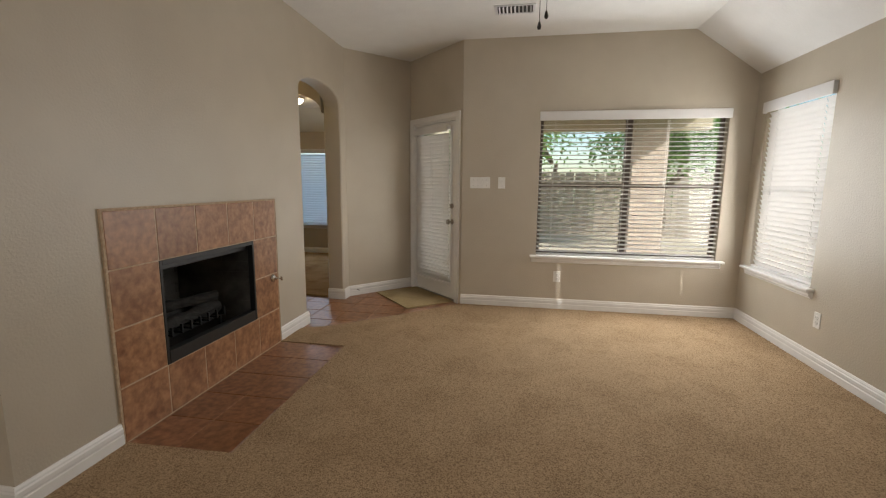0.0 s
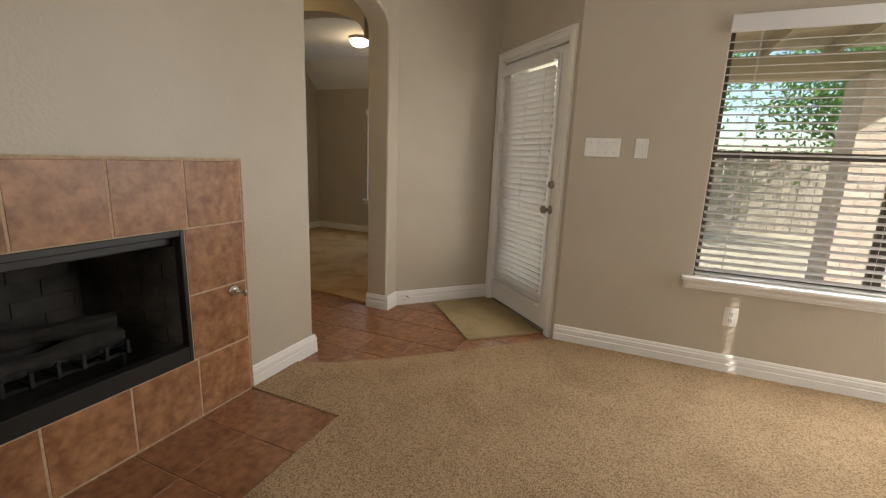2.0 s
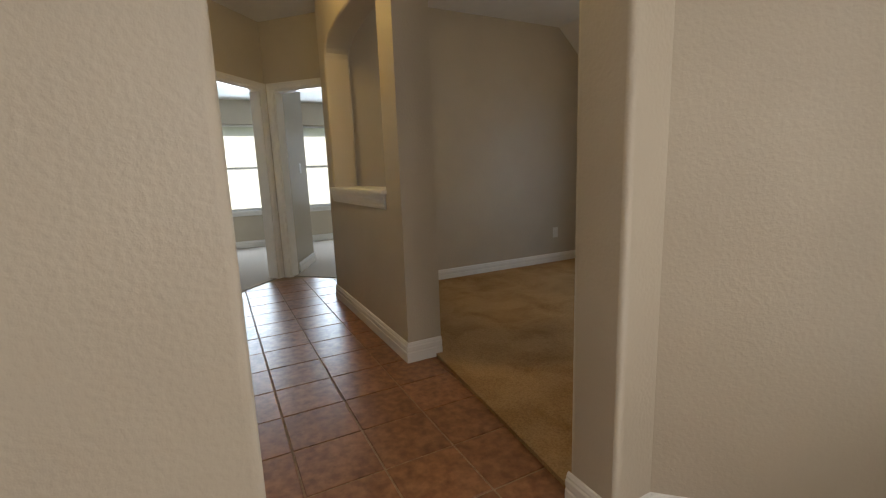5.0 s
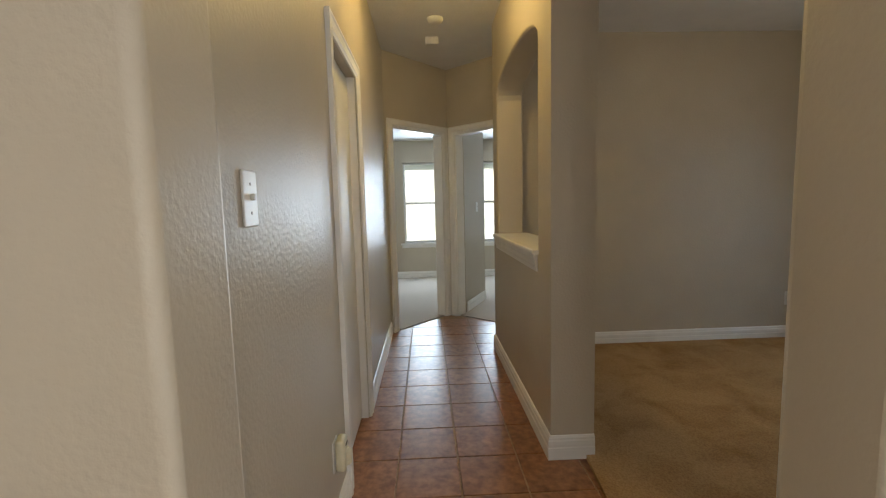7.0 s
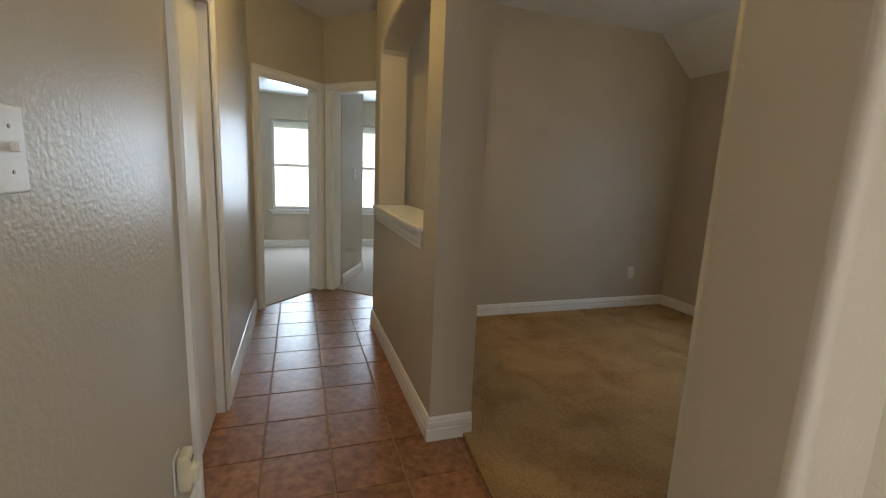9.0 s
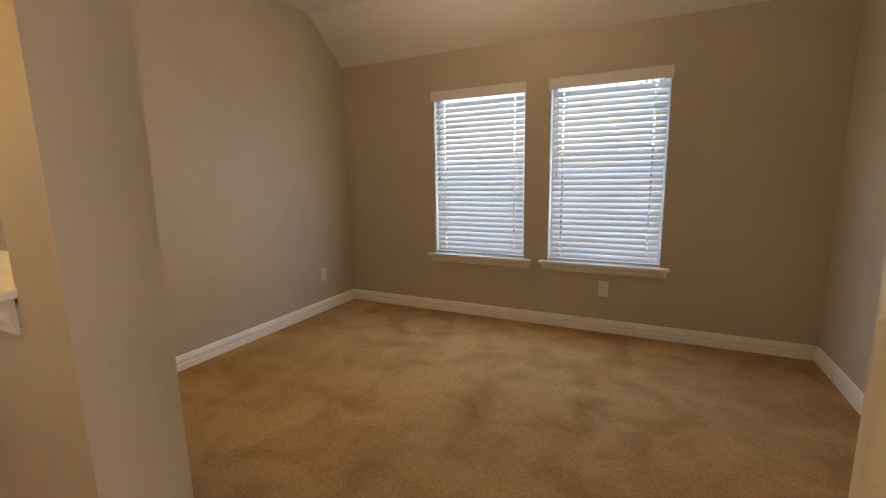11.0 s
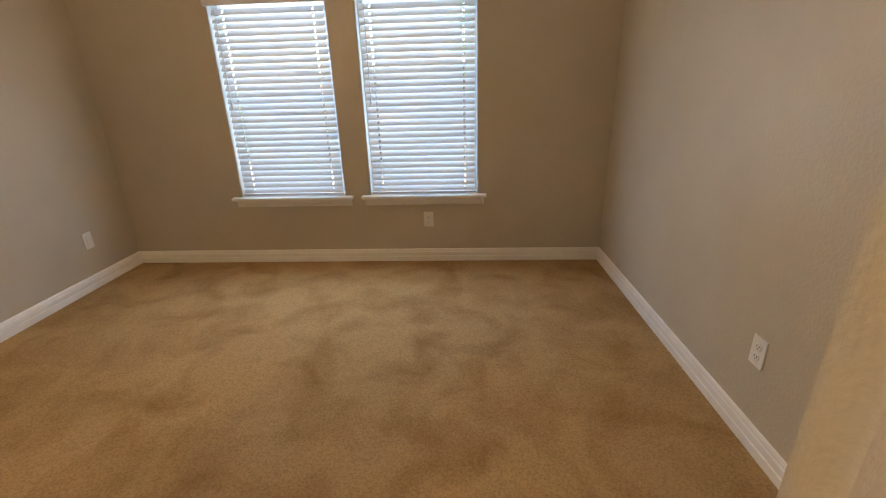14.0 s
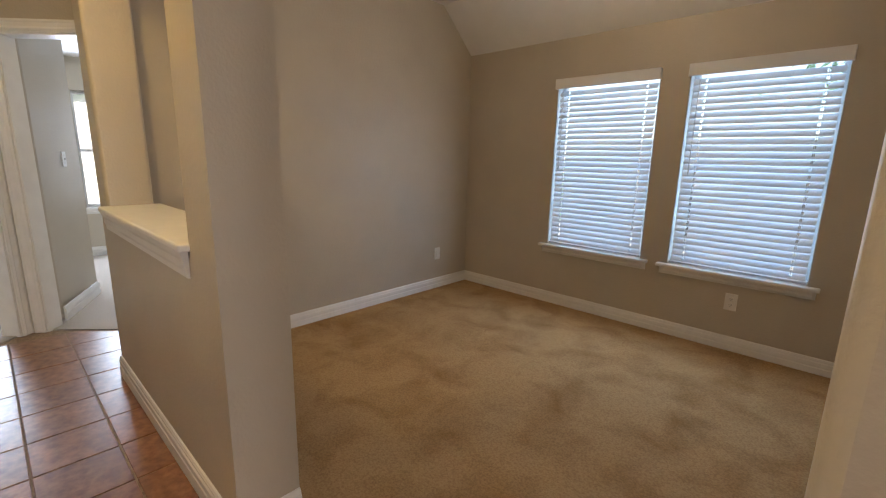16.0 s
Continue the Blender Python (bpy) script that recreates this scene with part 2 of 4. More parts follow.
def grown(loop, r):
    """A loop (counter-clockwise) pushed outwards by r."""
    out, n = [], len(loop)
    for i in range(n):
        p, a, b = Vector(loop[i]), Vector(loop[i - 1]), Vector(loop[(i + 1) % n])
        d1, d2 = (p - a), (b - p)
        d1 = d1.normalized() if d1.length > 1e-6 else d2.normalized()
        d2 = d2.normalized() if d2.length > 1e-6 else d1
        n1, n2 = Vector((d1.y, -d1.x)), Vector((d2.y, -d2.x))
        k = n1 + n2
        k = k / max(k.dot(n1), 0.3) if k.length > 1e-6 else n1
        out.append((p.x + r * k.x, p.y + r * k.y))
    return out


def panel(outer, holes, thick, r=0.018):
    """A wall in its own plane: x along, z up, thickness from y = 0 to -thick; the holes go through it and have rounded edges."""
    bm = bmesh.new()

    def side(y, loops):
        cut, edges = [], []
        for lp in loops:
            vs = [bm.verts.new((u, y, z)) for u, z in lp]
            edges += [bm.edges.new((vs[k], vs[(k + 1) % len(vs)])) for k in range(len(vs))]
            cut.append(vs)
        bmesh.ops.triangle_fill(bm, use_beauty=True, use_dissolve=False, edges=edges, normal=(0, 1, 0))
        return cut

    wide = [grown(h, r) for h in holes]
    front, back = side(0.0, [outer] + wide), side(-thick, [outer] + wide)

    def bridge(a, b, soft=False):
        for i in range(len(a)):
            f = bm.faces.new((a[i], a[(i + 1) % len(a)], b[(i + 1) % len(b)], b[i]))
            f.smooth = soft

    bridge(front[0], back[0])
    for h, fr, bk in zip(holes, front[1:], back[1:]):
        last_f, last_b = fr, bk
        for k in range(1, 5):
            a = k * math.pi / 8
            lp = grown(h, r * (1 - math.sin(a))) if k < 4 else h
            d = r * (1 - math.cos(a))
            rf = [bm.verts.new((u, -d, z)) for u, z in lp]
            rb = [bm.verts.new((u, -thick + d, z)) for u, z in lp]
            bridge(last_f, rf, True)
            bridge(last_b, rb, True)
            last_f, last_b = rf, rb
        bridge(last_f, last_b)
    return bm


def wall(name, a, b, thick, holes=(), top=2.95, label="beige painted wall with orange-peel texture", outer=None, r=0.018, mat=None):
    """A wall whose seen face runs from a to b with its body to the right of that way."""
    length = math.hypot(b[0] - a[0], b[1] - a[1])
    ob = part(name, panel(outer or rect(0, length, -0.12, top), list(holes), thick, r), mat or WALL)
    ob.matrix_basis = frame_along(a, b)
    return structure(ob, label, "wall")


BASE_PROFILE = ((0, 0), (0.017, 0), (0.017, 0.058), (0.0135, 0.062), (0.0135, 0.069), (0.0155, 0.073), (0.0155, 0.092), (0.011, 0.099), (0.011, 0.106), (0.006, 0.116), (0, 0.118))


def baseboard(a, b, ends=(0, 0), z=0.0):
    """A moulded board along the left of the way from a to b; ends: mitre slopes at the two ends."""
    length = math.hypot(b[0] - a[0], b[1] - a[1])
    bm = bmesh.new()
    rows = []
    for k, x in ((0, 0.0), (1, length)):
        rows.append([bm.verts.new((x + ends[k] * d, d, z + h)) for d, h in BASE_PROFILE])
    n = len(BASE_PROFILE)
    for i in range(n):
        bm.faces.new((rows[0][i], rows[0][(i + 1) % n], rows[1][(i + 1) % n], rows[1][i]))
    bm.faces.new(rows[0])
    bm.faces.new(rows[1][::-1])
    ob = part("baseboard", bm, TRIM)
    ob.matrix_basis = frame_along(a, b)
    return structure(ob, "white moulded baseboard along the beige wall", "baseboard")


CASE_PROFILE = ((0, 0), (0.070, 0), (0.070, 0.020), (0.058, 0.022), (0.050, 0.017), (0.028, 0.015), (0.016, 0.018), (0.008, 0.013), (0, 0.010))


def casing(parent, width, height, u0=0.0):
    """Moulded trim round a doorway in the plane y = 0 of its parent, proud towards +y; inner opening width x height."""
    for name, x0, flip in (("jamb_casing", u0, -1), ("jamb_casing", u0 + width, 1)):
        bm = bmesh.new()
        rows = []
        for z, spread in ((0.0, 0), (height, 1)):
            rows.append([bm.verts.new((x0 + flip * w, d, z + spread * w)) for w, d in CASE_PROFILE])
        n = len(CASE_PROFILE)
        for i in range(n):
            bm.faces.new((rows[0][i], rows[0][(i + 1) % n], rows[1][(i + 1) % n], rows[1][i]))
        bm.faces.new(rows[0])
        bm.faces.new(rows[1][::-1])
        part(name, bm, TRIM, parent)
    bm = bmesh.new()
    rows = []
    for x, sgn in ((u0, -1), (u0 + width, 1)):
        rows.append([bm.verts.new((x + sgn * w, d, height + w)) for w, d in CASE_PROFILE])
    n = len(CASE_PROFILE)
    for i in range(n):
        bm.faces.new((rows[0][i], rows[0][(i + 1) % n], rows[1][(i + 1) % n], rows[1][i]))
    bm.faces.new(rows[0])
    bm.faces.new(rows[1][::-1])
    part("head_casing", bm, TRIM, parent)


def empty(name, m, label, category, group="", kind=""):
    ob = new(name)
    ob.matrix_basis = m
    return tagged(ob, label, category, group, kind)


# ---------- plan ----------
YN = 4.695           # living room, window wall
XE = 2.155           # living room, east wall
XF = -1.95           # fireplace wall
XB = -2.14           # back of the fireplace wall
C_SW, C_NOOK, C_DOOR = (XF, 4.785), (-1.355, 5.42), (-0.615, YN)
YP = 4.672           # where the arch wall meets the nook wall
YH = 3.69            # hall, south wall
YHALF = 4.629        # hall face of the half wall
YHB = 4.84           # its dining side
XDW, XDE, YDN = -5.03, -1.36, 7.592
ZC = 2.77            # flat ceilings

# north wall with the double window (face runs east to west, so the body lies outside)
WIN = (0.182, 1.930, 0.585, 2.042)
wall("wall_north", (XE + 0.15, YN), C_DOOR, 0.15, [rect(XE + 0.15 - WIN[1], XE + 0.15 - WIN[0], WIN[2], WIN[3])], r=0.012)
WE = (3.65, 4.53, 0.575, 2.06)
wall("wall_east", (XE, -4.0), (XE, YN + 0.15), 0.15, [rect(4.0 + WE[0], 4.0 + WE[1], WE[2], WE[3])], r=0.012)
# the walls of the nook
dl = math.hypot(C_DOOR[0] - C_NOOK[0], C_DOOR[1] - C_NOOK[1])
DOOR_U0, DOOR_W, DOOR_H = 0.090, 0.84, 2.010
wall("wall_door", C_DOOR, C_NOOK, 0.14, [rect(dl - DOOR_U0 - DOOR_W, dl - DOOR_U0, -0.06, DOOR_H)], r=0.004)
structure(part("wall_nook", prism([(XF, YP), C_SW, C_NOOK, (-1.27, 5.55), (-1.32, 5.53), (XB, YP)], -0.12, 2.95), WALL), "beige painted angled wall beside the patio door", "wall")
# fireplace wall with the archway and the firebox
wall("wall_arch", (XF, YP), (XF, 3.50), XF - XB, [arched(YP - 4.644, YP - 3.752, -0.06, 2.13, 0.16)], r=0.02)
wall("wall_fireplace", (XF, 3.50), (XF, 1.30), XF - XB, [rect(3.50 - 2.950, 3.50 - 2.075, 0.288, 0.895)], r=0.004)
wall("wall_alcove", (XB, 1.30), (-4.6, 1.30), 0.2)
wall("wall_west", (-4.6, 1.30), (-4.6, -4.0), 0.15)
wall("wall_south", (-4.6, -4.0), (XE, -4.0), 0.15)
# hall
wall("wall_hall_south", (XB, YH), (-5.62, YH), -0.12, [rect(3.29 + XB, 3.92 + XB, -0.06, 1.935)], r=0.004)
wall("wall_half", (-3.423, YHALF), (-5.09, YHALF), YHB - YHALF, [arched(0.240, 1.497, 0.96, 2.03, 0.165)],
     label="beige half wall with an arched opening above a white ledge")
wall("wall_dining_entry", (-2.17, YHALF + 0.02), (-3.42, YHALF + 0.02), 0.18,
     outer=[(1.25, 2.95), (0, 2.95)] + arched(0.0, 1.25, 1.0, 2.075, 0.24)[2:][::-1], label="beige wall with a wide archway into the dining room")
wall("wall_dining_west", (XDW, 4.83), (XDW, YDN + 0.15), -0.15)
wall("wall_dining_east", (XDE, YDN + 0.15), (XDE + 0.042, 5.50), -0.12)
W1, W2, WZ = (-4.079, -3.285), (-3.086, -2.289), (0.553, 1.915)
o = XDE + 0.12
wall("wall_dining_north", (o, YDN), (XDW - 0.15, YDN), 0.15, [rect(o - W1[1], o - W1[0], *WZ), rect(o - W2[1], o - W2[0], *WZ)], r=0.012)
# the end of the hall: two doorways set at an angle
HA, HB, HC = (-5.60, YH), (-6.25, 4.31), (-5.58, 4.98)
wall("wall_bedroom_doors", HB, HA, 0.12, [rect(0.080, 0.800, -0.06, 1.985)], r=0.004, outer=rect(0, math.hypot(HA[0] - HB[0], HA[1] - HB[1]), -0.12, 2.95))
wall("wall_bedroom_doors_b", HC, HB, 0.12, [rect(0.10, 0.845, -0.06, 1.985)], r=0.004)
wall("wall_hall_end", (-5.09, 4.835), (-5.60, 4.97), 0.10)
# bedrooms beyond
XBW = -8.80
wall("wall_bedroom_west", (XBW, 7.0), (XBW, 1.6), 0.15, [rect(7.0 - 4.60, 7.0 - 3.69, 0.60, 1.94), rect(7.0 - 5.94, 7.0 - 5.03, 0.60, 1.94)], r=0.01)
wall("wall_bedroom_south", (XBW, 1.75), (-5.5, 1.75), 0.12)
wall("wall_bedroom_east", (-5.58, 1.75), (-5.58, 3.62), 0.10)
wall("wall_bedroom_north", (-5.3, 6.9), (XBW, 6.9), 0.12)
part_wall = part("wall_partition", prism([(-6.35, 4.37), (-6.42, 4.50), (-7.00, 4.80), (-7.15, 4.76), (XBW, 4.76), (XBW, 4.66), (-7.0, 4.66), (-6.48, 4.37)], -0.1, 2.9), WALL)
structure(part_wall, "beige partition wall between two bedrooms", "wall")
wall("wall_closet", (-3.0, 3.0), (-4.2, 3.0), -0.1)

# floors
slab = part("floor", box(-9.2, -4.3, -0.25, 2.5, 7.9, -0.004), DGROUT)
structure(slab, "concrete slab and dark grout under the floor coverings", "floor")
EDGE = [(-2.02, 3.54), (-1.935, 3.585), (-1.71, 3.69), (-1.50, 3.86), (-1.30, 4.035), (-1.15, 4.165), (-1.00, 4.315), (-0.87, 4.44), (-0.66, 4.645)]
living = [(-4.6, -4.0), (XE, -4.0), (XE, YN)] + [(-0.625, YN)] + EDGE[::-1] + [(-2.02, 3.252), (-1.375, 3.245), (-1.36, 1.80), (-1.96, 1.782), (-1.96, 1.32), (-4.6, 1.32)]
structure(part("floor_living", prism(living, -0.02, 0.010), CARPET), "beige cut-pile carpet, slightly trodden", "carpet")
structure(part("floor_dining", prism([(-5.2, 4.80), (-3.43, 4.80), (-2.145, 4.68), (-1.9, 4.935), (-1.32, 5.53), (-1.3, 7.7), (-5.2, 7.7)], -0.02, 0.020), CARPET2),
          "brown-beige carpet with darker worn stains", "carpet")
structure(part("floor_bedroom", prism([(-5.64, 3.72), (-6.29, 4.31), (-5.62, 5.02), (-5.3, 5.02), (-5.3, 6.95), (-8.85, 6.95), (-8.85, 1.7), (-5.5, 1.7), (-5.5, 3.7)], -0.02, 0.009), CARPET3),
          "light grey-beige bedroom carpet", "carpet")

# ceilings
bm = prism([(-4.7, -4.1), (1.57, -4.1), (1.57, 4.9), (-0.5, 4.9), (-1.3, 5.5), (-2.06, 4.9), (-2.06, 1.25), (-4.7, 1.25)], ZC, ZC + 0.1)
vs = [bm.verts.new(p) for p in [(1.57, -4.1, ZC), (1.57, 4.92, ZC), (2.45, 4.92, 2.14), (2.45, -4.1, 2.14), (1.57, -4.1, ZC + 0.1), (1.57, 4.92, ZC + 0.1), (2.45, 4.92, 2.25), (2.45, -4.1, 2.25)]]
for f in ((0, 1, 2, 3), (7, 6, 5, 4), (0, 4, 5, 1), (1, 5, 6, 2), (2, 6, 7, 3), (3, 7, 4, 0)):
    bm.faces.new([vs[i] for i in f])
structure(part("ceiling_living", bm, CEIL), "white textured ceiling sloping down to the east wall", "ceiling")
YBR, ZD = 7.20, 2.575
bm = prism([(XDW - 0.1, 4.70), (XB + 0.03, 4.71), (XDE + 0.05, 5.53), (-1.27, 5.55), (-1.27, YBR), (XDW - 0.1, YBR)], ZD, ZD + 0.12)
prof = [(YBR, ZD), (YDN + 0.14, 2.10), (YDN + 0.14, 2.22), (YBR, ZD + 0.12)]
rows = [[bm.verts.new((x, y, z)) for y, z in prof] for x in (XDW - 0.1, -1.27)]
for i in range(4):
    bm.faces.new((rows[0][i], rows[0][(i + 1) % 4], rows[1][(i + 1) % 4], rows[1][i]))
bm.faces.new(rows[0])
bm.faces.new(rows[1][::-1])
structure(part("ceiling_dining", bm, CEIL), "white ceiling sloping down to the window wall", "ceiling")
structure(part("ceiling_hall", prism([(-2.06, 3.55), (-2.06, 4.70), (-5.3, 4.70), (-5.36, 5.1), (-6.3, 4.35), (-5.6, 3.55)], 2.66, 2.8), CEIL), "white hall ceiling", "ceiling")
structure(part("ceiling_bedroom", prism([(-5.68, 3.68), (-6.335, 4.31), (-5.66, 5.05), (-5.3, 5.07), (-5.3, 6.95), (-8.85, 6.95), (-8.85, 1.7), (-5.5, 1.7), (-5.5, 3.60), (-5.66, 3.60)], 2.30, 2.4), CEIL), "white bedroom ceiling", "ceiling")
structure(part("ceiling_closet", box(-4.3, 2.9, 2.3, -2.9, 3.6, 2.4), CEIL), "white closet ceiling", "ceiling")

# baseboards (to the left of the way)
baseboard((XE, YN), C_DOOR, (1, 0))
baseboard((XE, -4.0), (XE, YN), (0, -1))
baseboard(C_NOOK, C_SW, (0.4, -0.47))
baseboard(C_SW, (XF, 4.644), (0.47, 1))
baseboard((XF, 4.644), (XB, 4.644), (-1, 0))
baseboard((XF, 3.752), (XF, 3.262), (-1, 0))
baseboard((XB, 3.752), (XF, 3.752), (0, 1))
baseboard((XF, 1.768), (XF, 1.30), (0, 1))
baseboard((XF, 1.30), (-4.6, 1.30), (-1, 0))
baseboard((-3.219, YH), (XB, YH))
baseboard((-5.60, YH), (-3.991, YH))
baseboard((-3.423, YHALF), (-5.09, YHALF), (-1, 0))
baseboard((-3.423, YHB), (-3.423, YHALF), (0, 1))
baseboard((XDW, YDN), (XDW, 4.85), (1, 0))
baseboard((XDE, YDN), (XDW, YDN), (1, -1))
baseboard((XDE + 0.042, 5.52), (XDE + 0.003, YDN), (0, -1))
baseboard((-1.80, 5.032), (-1.335, 5.515), (0, 0))
baseboard((XBW, 4.66), (XBW, 1.75))
baseboard((XBW, 6.9), (XBW, 4.76))
baseboard((-7.0, 4.80), (-6.34, 4.50))

# ---------- windows ----------


def window(name, m, width, z0, z1, units, frame_mat, label, rail=0.5):
    """A metal window set back in its opening, x along the wall seen from inside, y outwards; with a white sill and apron inside."""
    w = empty(name, m, label, "window", "", "structure")
    step = width / units
    for k in range(units):
        x = k * step
        f = 0.032
        bm = bmesh.new()
        zr = z0 + (z1 - z0) * rail
        for b in ((x, 0.09, z0, x + f, 0.13, z1), (x + step - f, 0.09, z0, x + step, 0.13, z1), (x + f, 0.09, z0, x + step - f, 0.13, z0 + f),
                  (x + f, 0.09, z1 - f, x + step - f, 0.13, z1)):
            add_box(bm, *b, bevel=0.003, seg=1)
        fr = part("window_frame", bm, frame_mat, w)
        part("meeting_rail", box(x + f, 0.085, zr - 0.02, x + step - f, 0.125, zr + 0.02, bevel=0.003, seg=1), frame_mat, fr)
        for za, zb, y in ((z0 + f, zr - 0.02, 0.105), (zr + 0.02, z1 - f, 0.115)):
            p = part("pane", box(x + f, y, za, x + step - f, y + 0.004, zb), GLASS, fr)
            p.visible_shadow = False
    bm = box(-0.065, -0.055, z0 - 0.024, width + 0.065, 0.0, z0, bevel=0.007, seg=3)
    add_box(bm, 0.004, -0.002, z0 - 0.022, width - 0.004, 0.088, z0 + 0.001)
    part("window_sill", bm, TRIM, w)
    bm = bmesh.new()
    prof = ((0, z0 - 0.024), (-0.034, z0 - 0.024), (-0.032, z0 - 0.034), (-0.020, z0 - 0.045), (-0.020, z0 - 0.060), (-0.013, z0 - 0.068), (-0.011, z0 - 0.078), (0, z0 - 0.080))
    rows = [[bm.verts.new((x + s * d * 0.9, d, z)) for d, z in prof] for x, s in ((-0.05, -1), (width + 0.05, 1))]
    for i in range(len(prof)):
        j = (i + 1) % len(prof)
        bm.faces.new((rows[0][i], rows[0][j], rows[1][j], rows[1][i]))
    bm.faces.new(rows[0])
    bm.faces.new(rows[1][::-1])
    part("apron", bm, TRIM, w)
    return w


def slat_bm(width, depth, bow=0.003, holes=()):
    """A curved slat; holes: places along it where the route holes for the cords are cut."""
    bm = bmesh.new()
    cuts = [0.0]
    for h in holes:
        cuts += [h - 0.007, h + 0.007]
    cuts.append(width)
    n = 4
    for lift in (0, 1):
        grid = [[bm.verts.new((x, -depth / 2 + depth * j / n, bow * math.sin(math.pi * j / n) + (0.0028 if lift else 0))) for j in range(n + 1)] for x in cuts]
        for i in range(len(cuts) - 1):
            for j in range(n):
                if i % 2 == 1 and j in (1, 2):
                    continue
                bm.faces.new((grid[i][j], grid[i + 1][j], grid[i + 1][j + 1], grid[i][j + 1]))
        if lift:
            for j in (0, n):
                for i in range(len(cuts) - 1):
                    bm.faces.new((low[i][j], low[i + 1][j], grid[i + 1][j], grid[i][j]))
            for i in (0, len(cuts) - 1):
                for j in range(n):
                    bm.faces.new((low[i][j], low[i][j + 1], grid[i][j + 1], grid[i][j]))
        low = grid
    return bm


def blind(m, width, z0, z1, tilt, cords, label, pitch=0.043, depth=0.05, y=0.035, wand=None, valance=0.075, holes=False, gap=0.006):
    """A slatted blind: x along, y outwards, hanging between z0 and z1."""
    b = empty("window_blind", m, label, "blind", "slatted window blinds")
    bm = box(-0.012, -0.028, z1 - valance, width + 0.012, -0.012, z1 + 0.004, bevel=0.004, seg=2)
    add_box(bm, -0.012, -0.02, z1 - valance, -0.002, 0.02, z1, bevel=0.002, seg=1)
    add_box(bm, width + 0.002, -0.02, z1 - valance, width + 0.012, 0.02, z1, bevel=0.002, seg=1)
    part("valance", bm, SLAT, b)
    part("head_rail", box(0.004, -0.008, z1 - 0.055, width - 0.004, 0.055, z1 - 0.002), SLAT, b)
    part("bottom_rail", box(0.006, y - 0.026, z0 + 0.004, width - 0.006, y + 0.026, z0 + 0.020, bevel=0.004, seg=2), SLAT, b)
    count = int((z1 - 0.06 - z0 - 0.035) / pitch)
    me = mesh_of("slat", slat_bm(width - 2 * gap, depth, holes=[c - gap for c in cords] if holes else ()), SLAT)
    for i in range(count):
        wob = random.uniform(-0.5, 0.5)
        piece("slat", me, b, pose(gap, y, z0 + 0.042 + i * pitch, tilt + wob, 0, 0))
    for c in cords:
        bm = bmesh.new()
        off = depth * 0.5 * math.cos(radians(tilt)) + 0.001
        add_box(bm, c - 0.0012, y - off - 0.001, z0 + 0.02, c + 0.0012, y - off, z1 - 0.05)
        add_box(bm, c + 0.010, y - 0.001, z0 + 0.02, c + 0.0116, y + 0.001, z1 - 0.05)
        part("ladder_cord", bm, SLAT, b)
    if wand:
        part("wand", lathe([(0.004, 0), (0.005, 0.03), (0.003, 0.04), (0.003, 0.62)], 8, pose(wand, -0.012, z1 - 0.72)), PLATE, b)
    return b


mw = pose(WIN[0], YN, 0)
window("window_1", mw, WIN[1] - WIN[0], WIN[2], WIN[3], 2, BRONZE, "double single-hung bronze aluminium window with white sill")
blind(mw, WIN[1] - WIN[0], WIN[2], WIN[3], 11, (0.14, 0.83, 1.22, 1.62), "white slatted blind with open slats in the double window", wand=1.20, valance=0.085)
me_ = pose(XE, WE[1], 0, 0, 0, -90)
window("window_2", me_, WE[1] - WE[0], WE[2], WE[3], 1, WHITEF, "bright single-hung window in the east wall with white sill")
blind(me_, WE[1] - WE[0], WE[2], WE[3], -62, (0.12, 0.74), "white slatted blind with closed sunlit slats", holes=True, valance=0.09)
for k, w in enumerate((W1, W2)):
    md = pose(w[0], YDN, 0)
    window("window_%d" % (3 + k), md, w[1] - w[0], WZ[0], WZ[1], 1, WHITEF, "single-hung dining room window with white sill")
    blind(md, w[1] - w[0], WZ[0], WZ[1], 54, (0.09, w[1] - w[0] - 0.09), "white slatted blind, half closed, backlit by daylight", pitch=0.0433, wand=0.06, holes=True, gap=0.014)
for k, (ya, yb) in enumerate(((3.69, 4.60), (5.03, 5.94))):
    window("window_%d" % (5 + k), pose(XBW, ya, 0, 0, 0, 90), yb - ya, 0.60, 1.94, 1, WHITEF, "bare bright bedroom window with white sill")

# ---------- patio door ----------


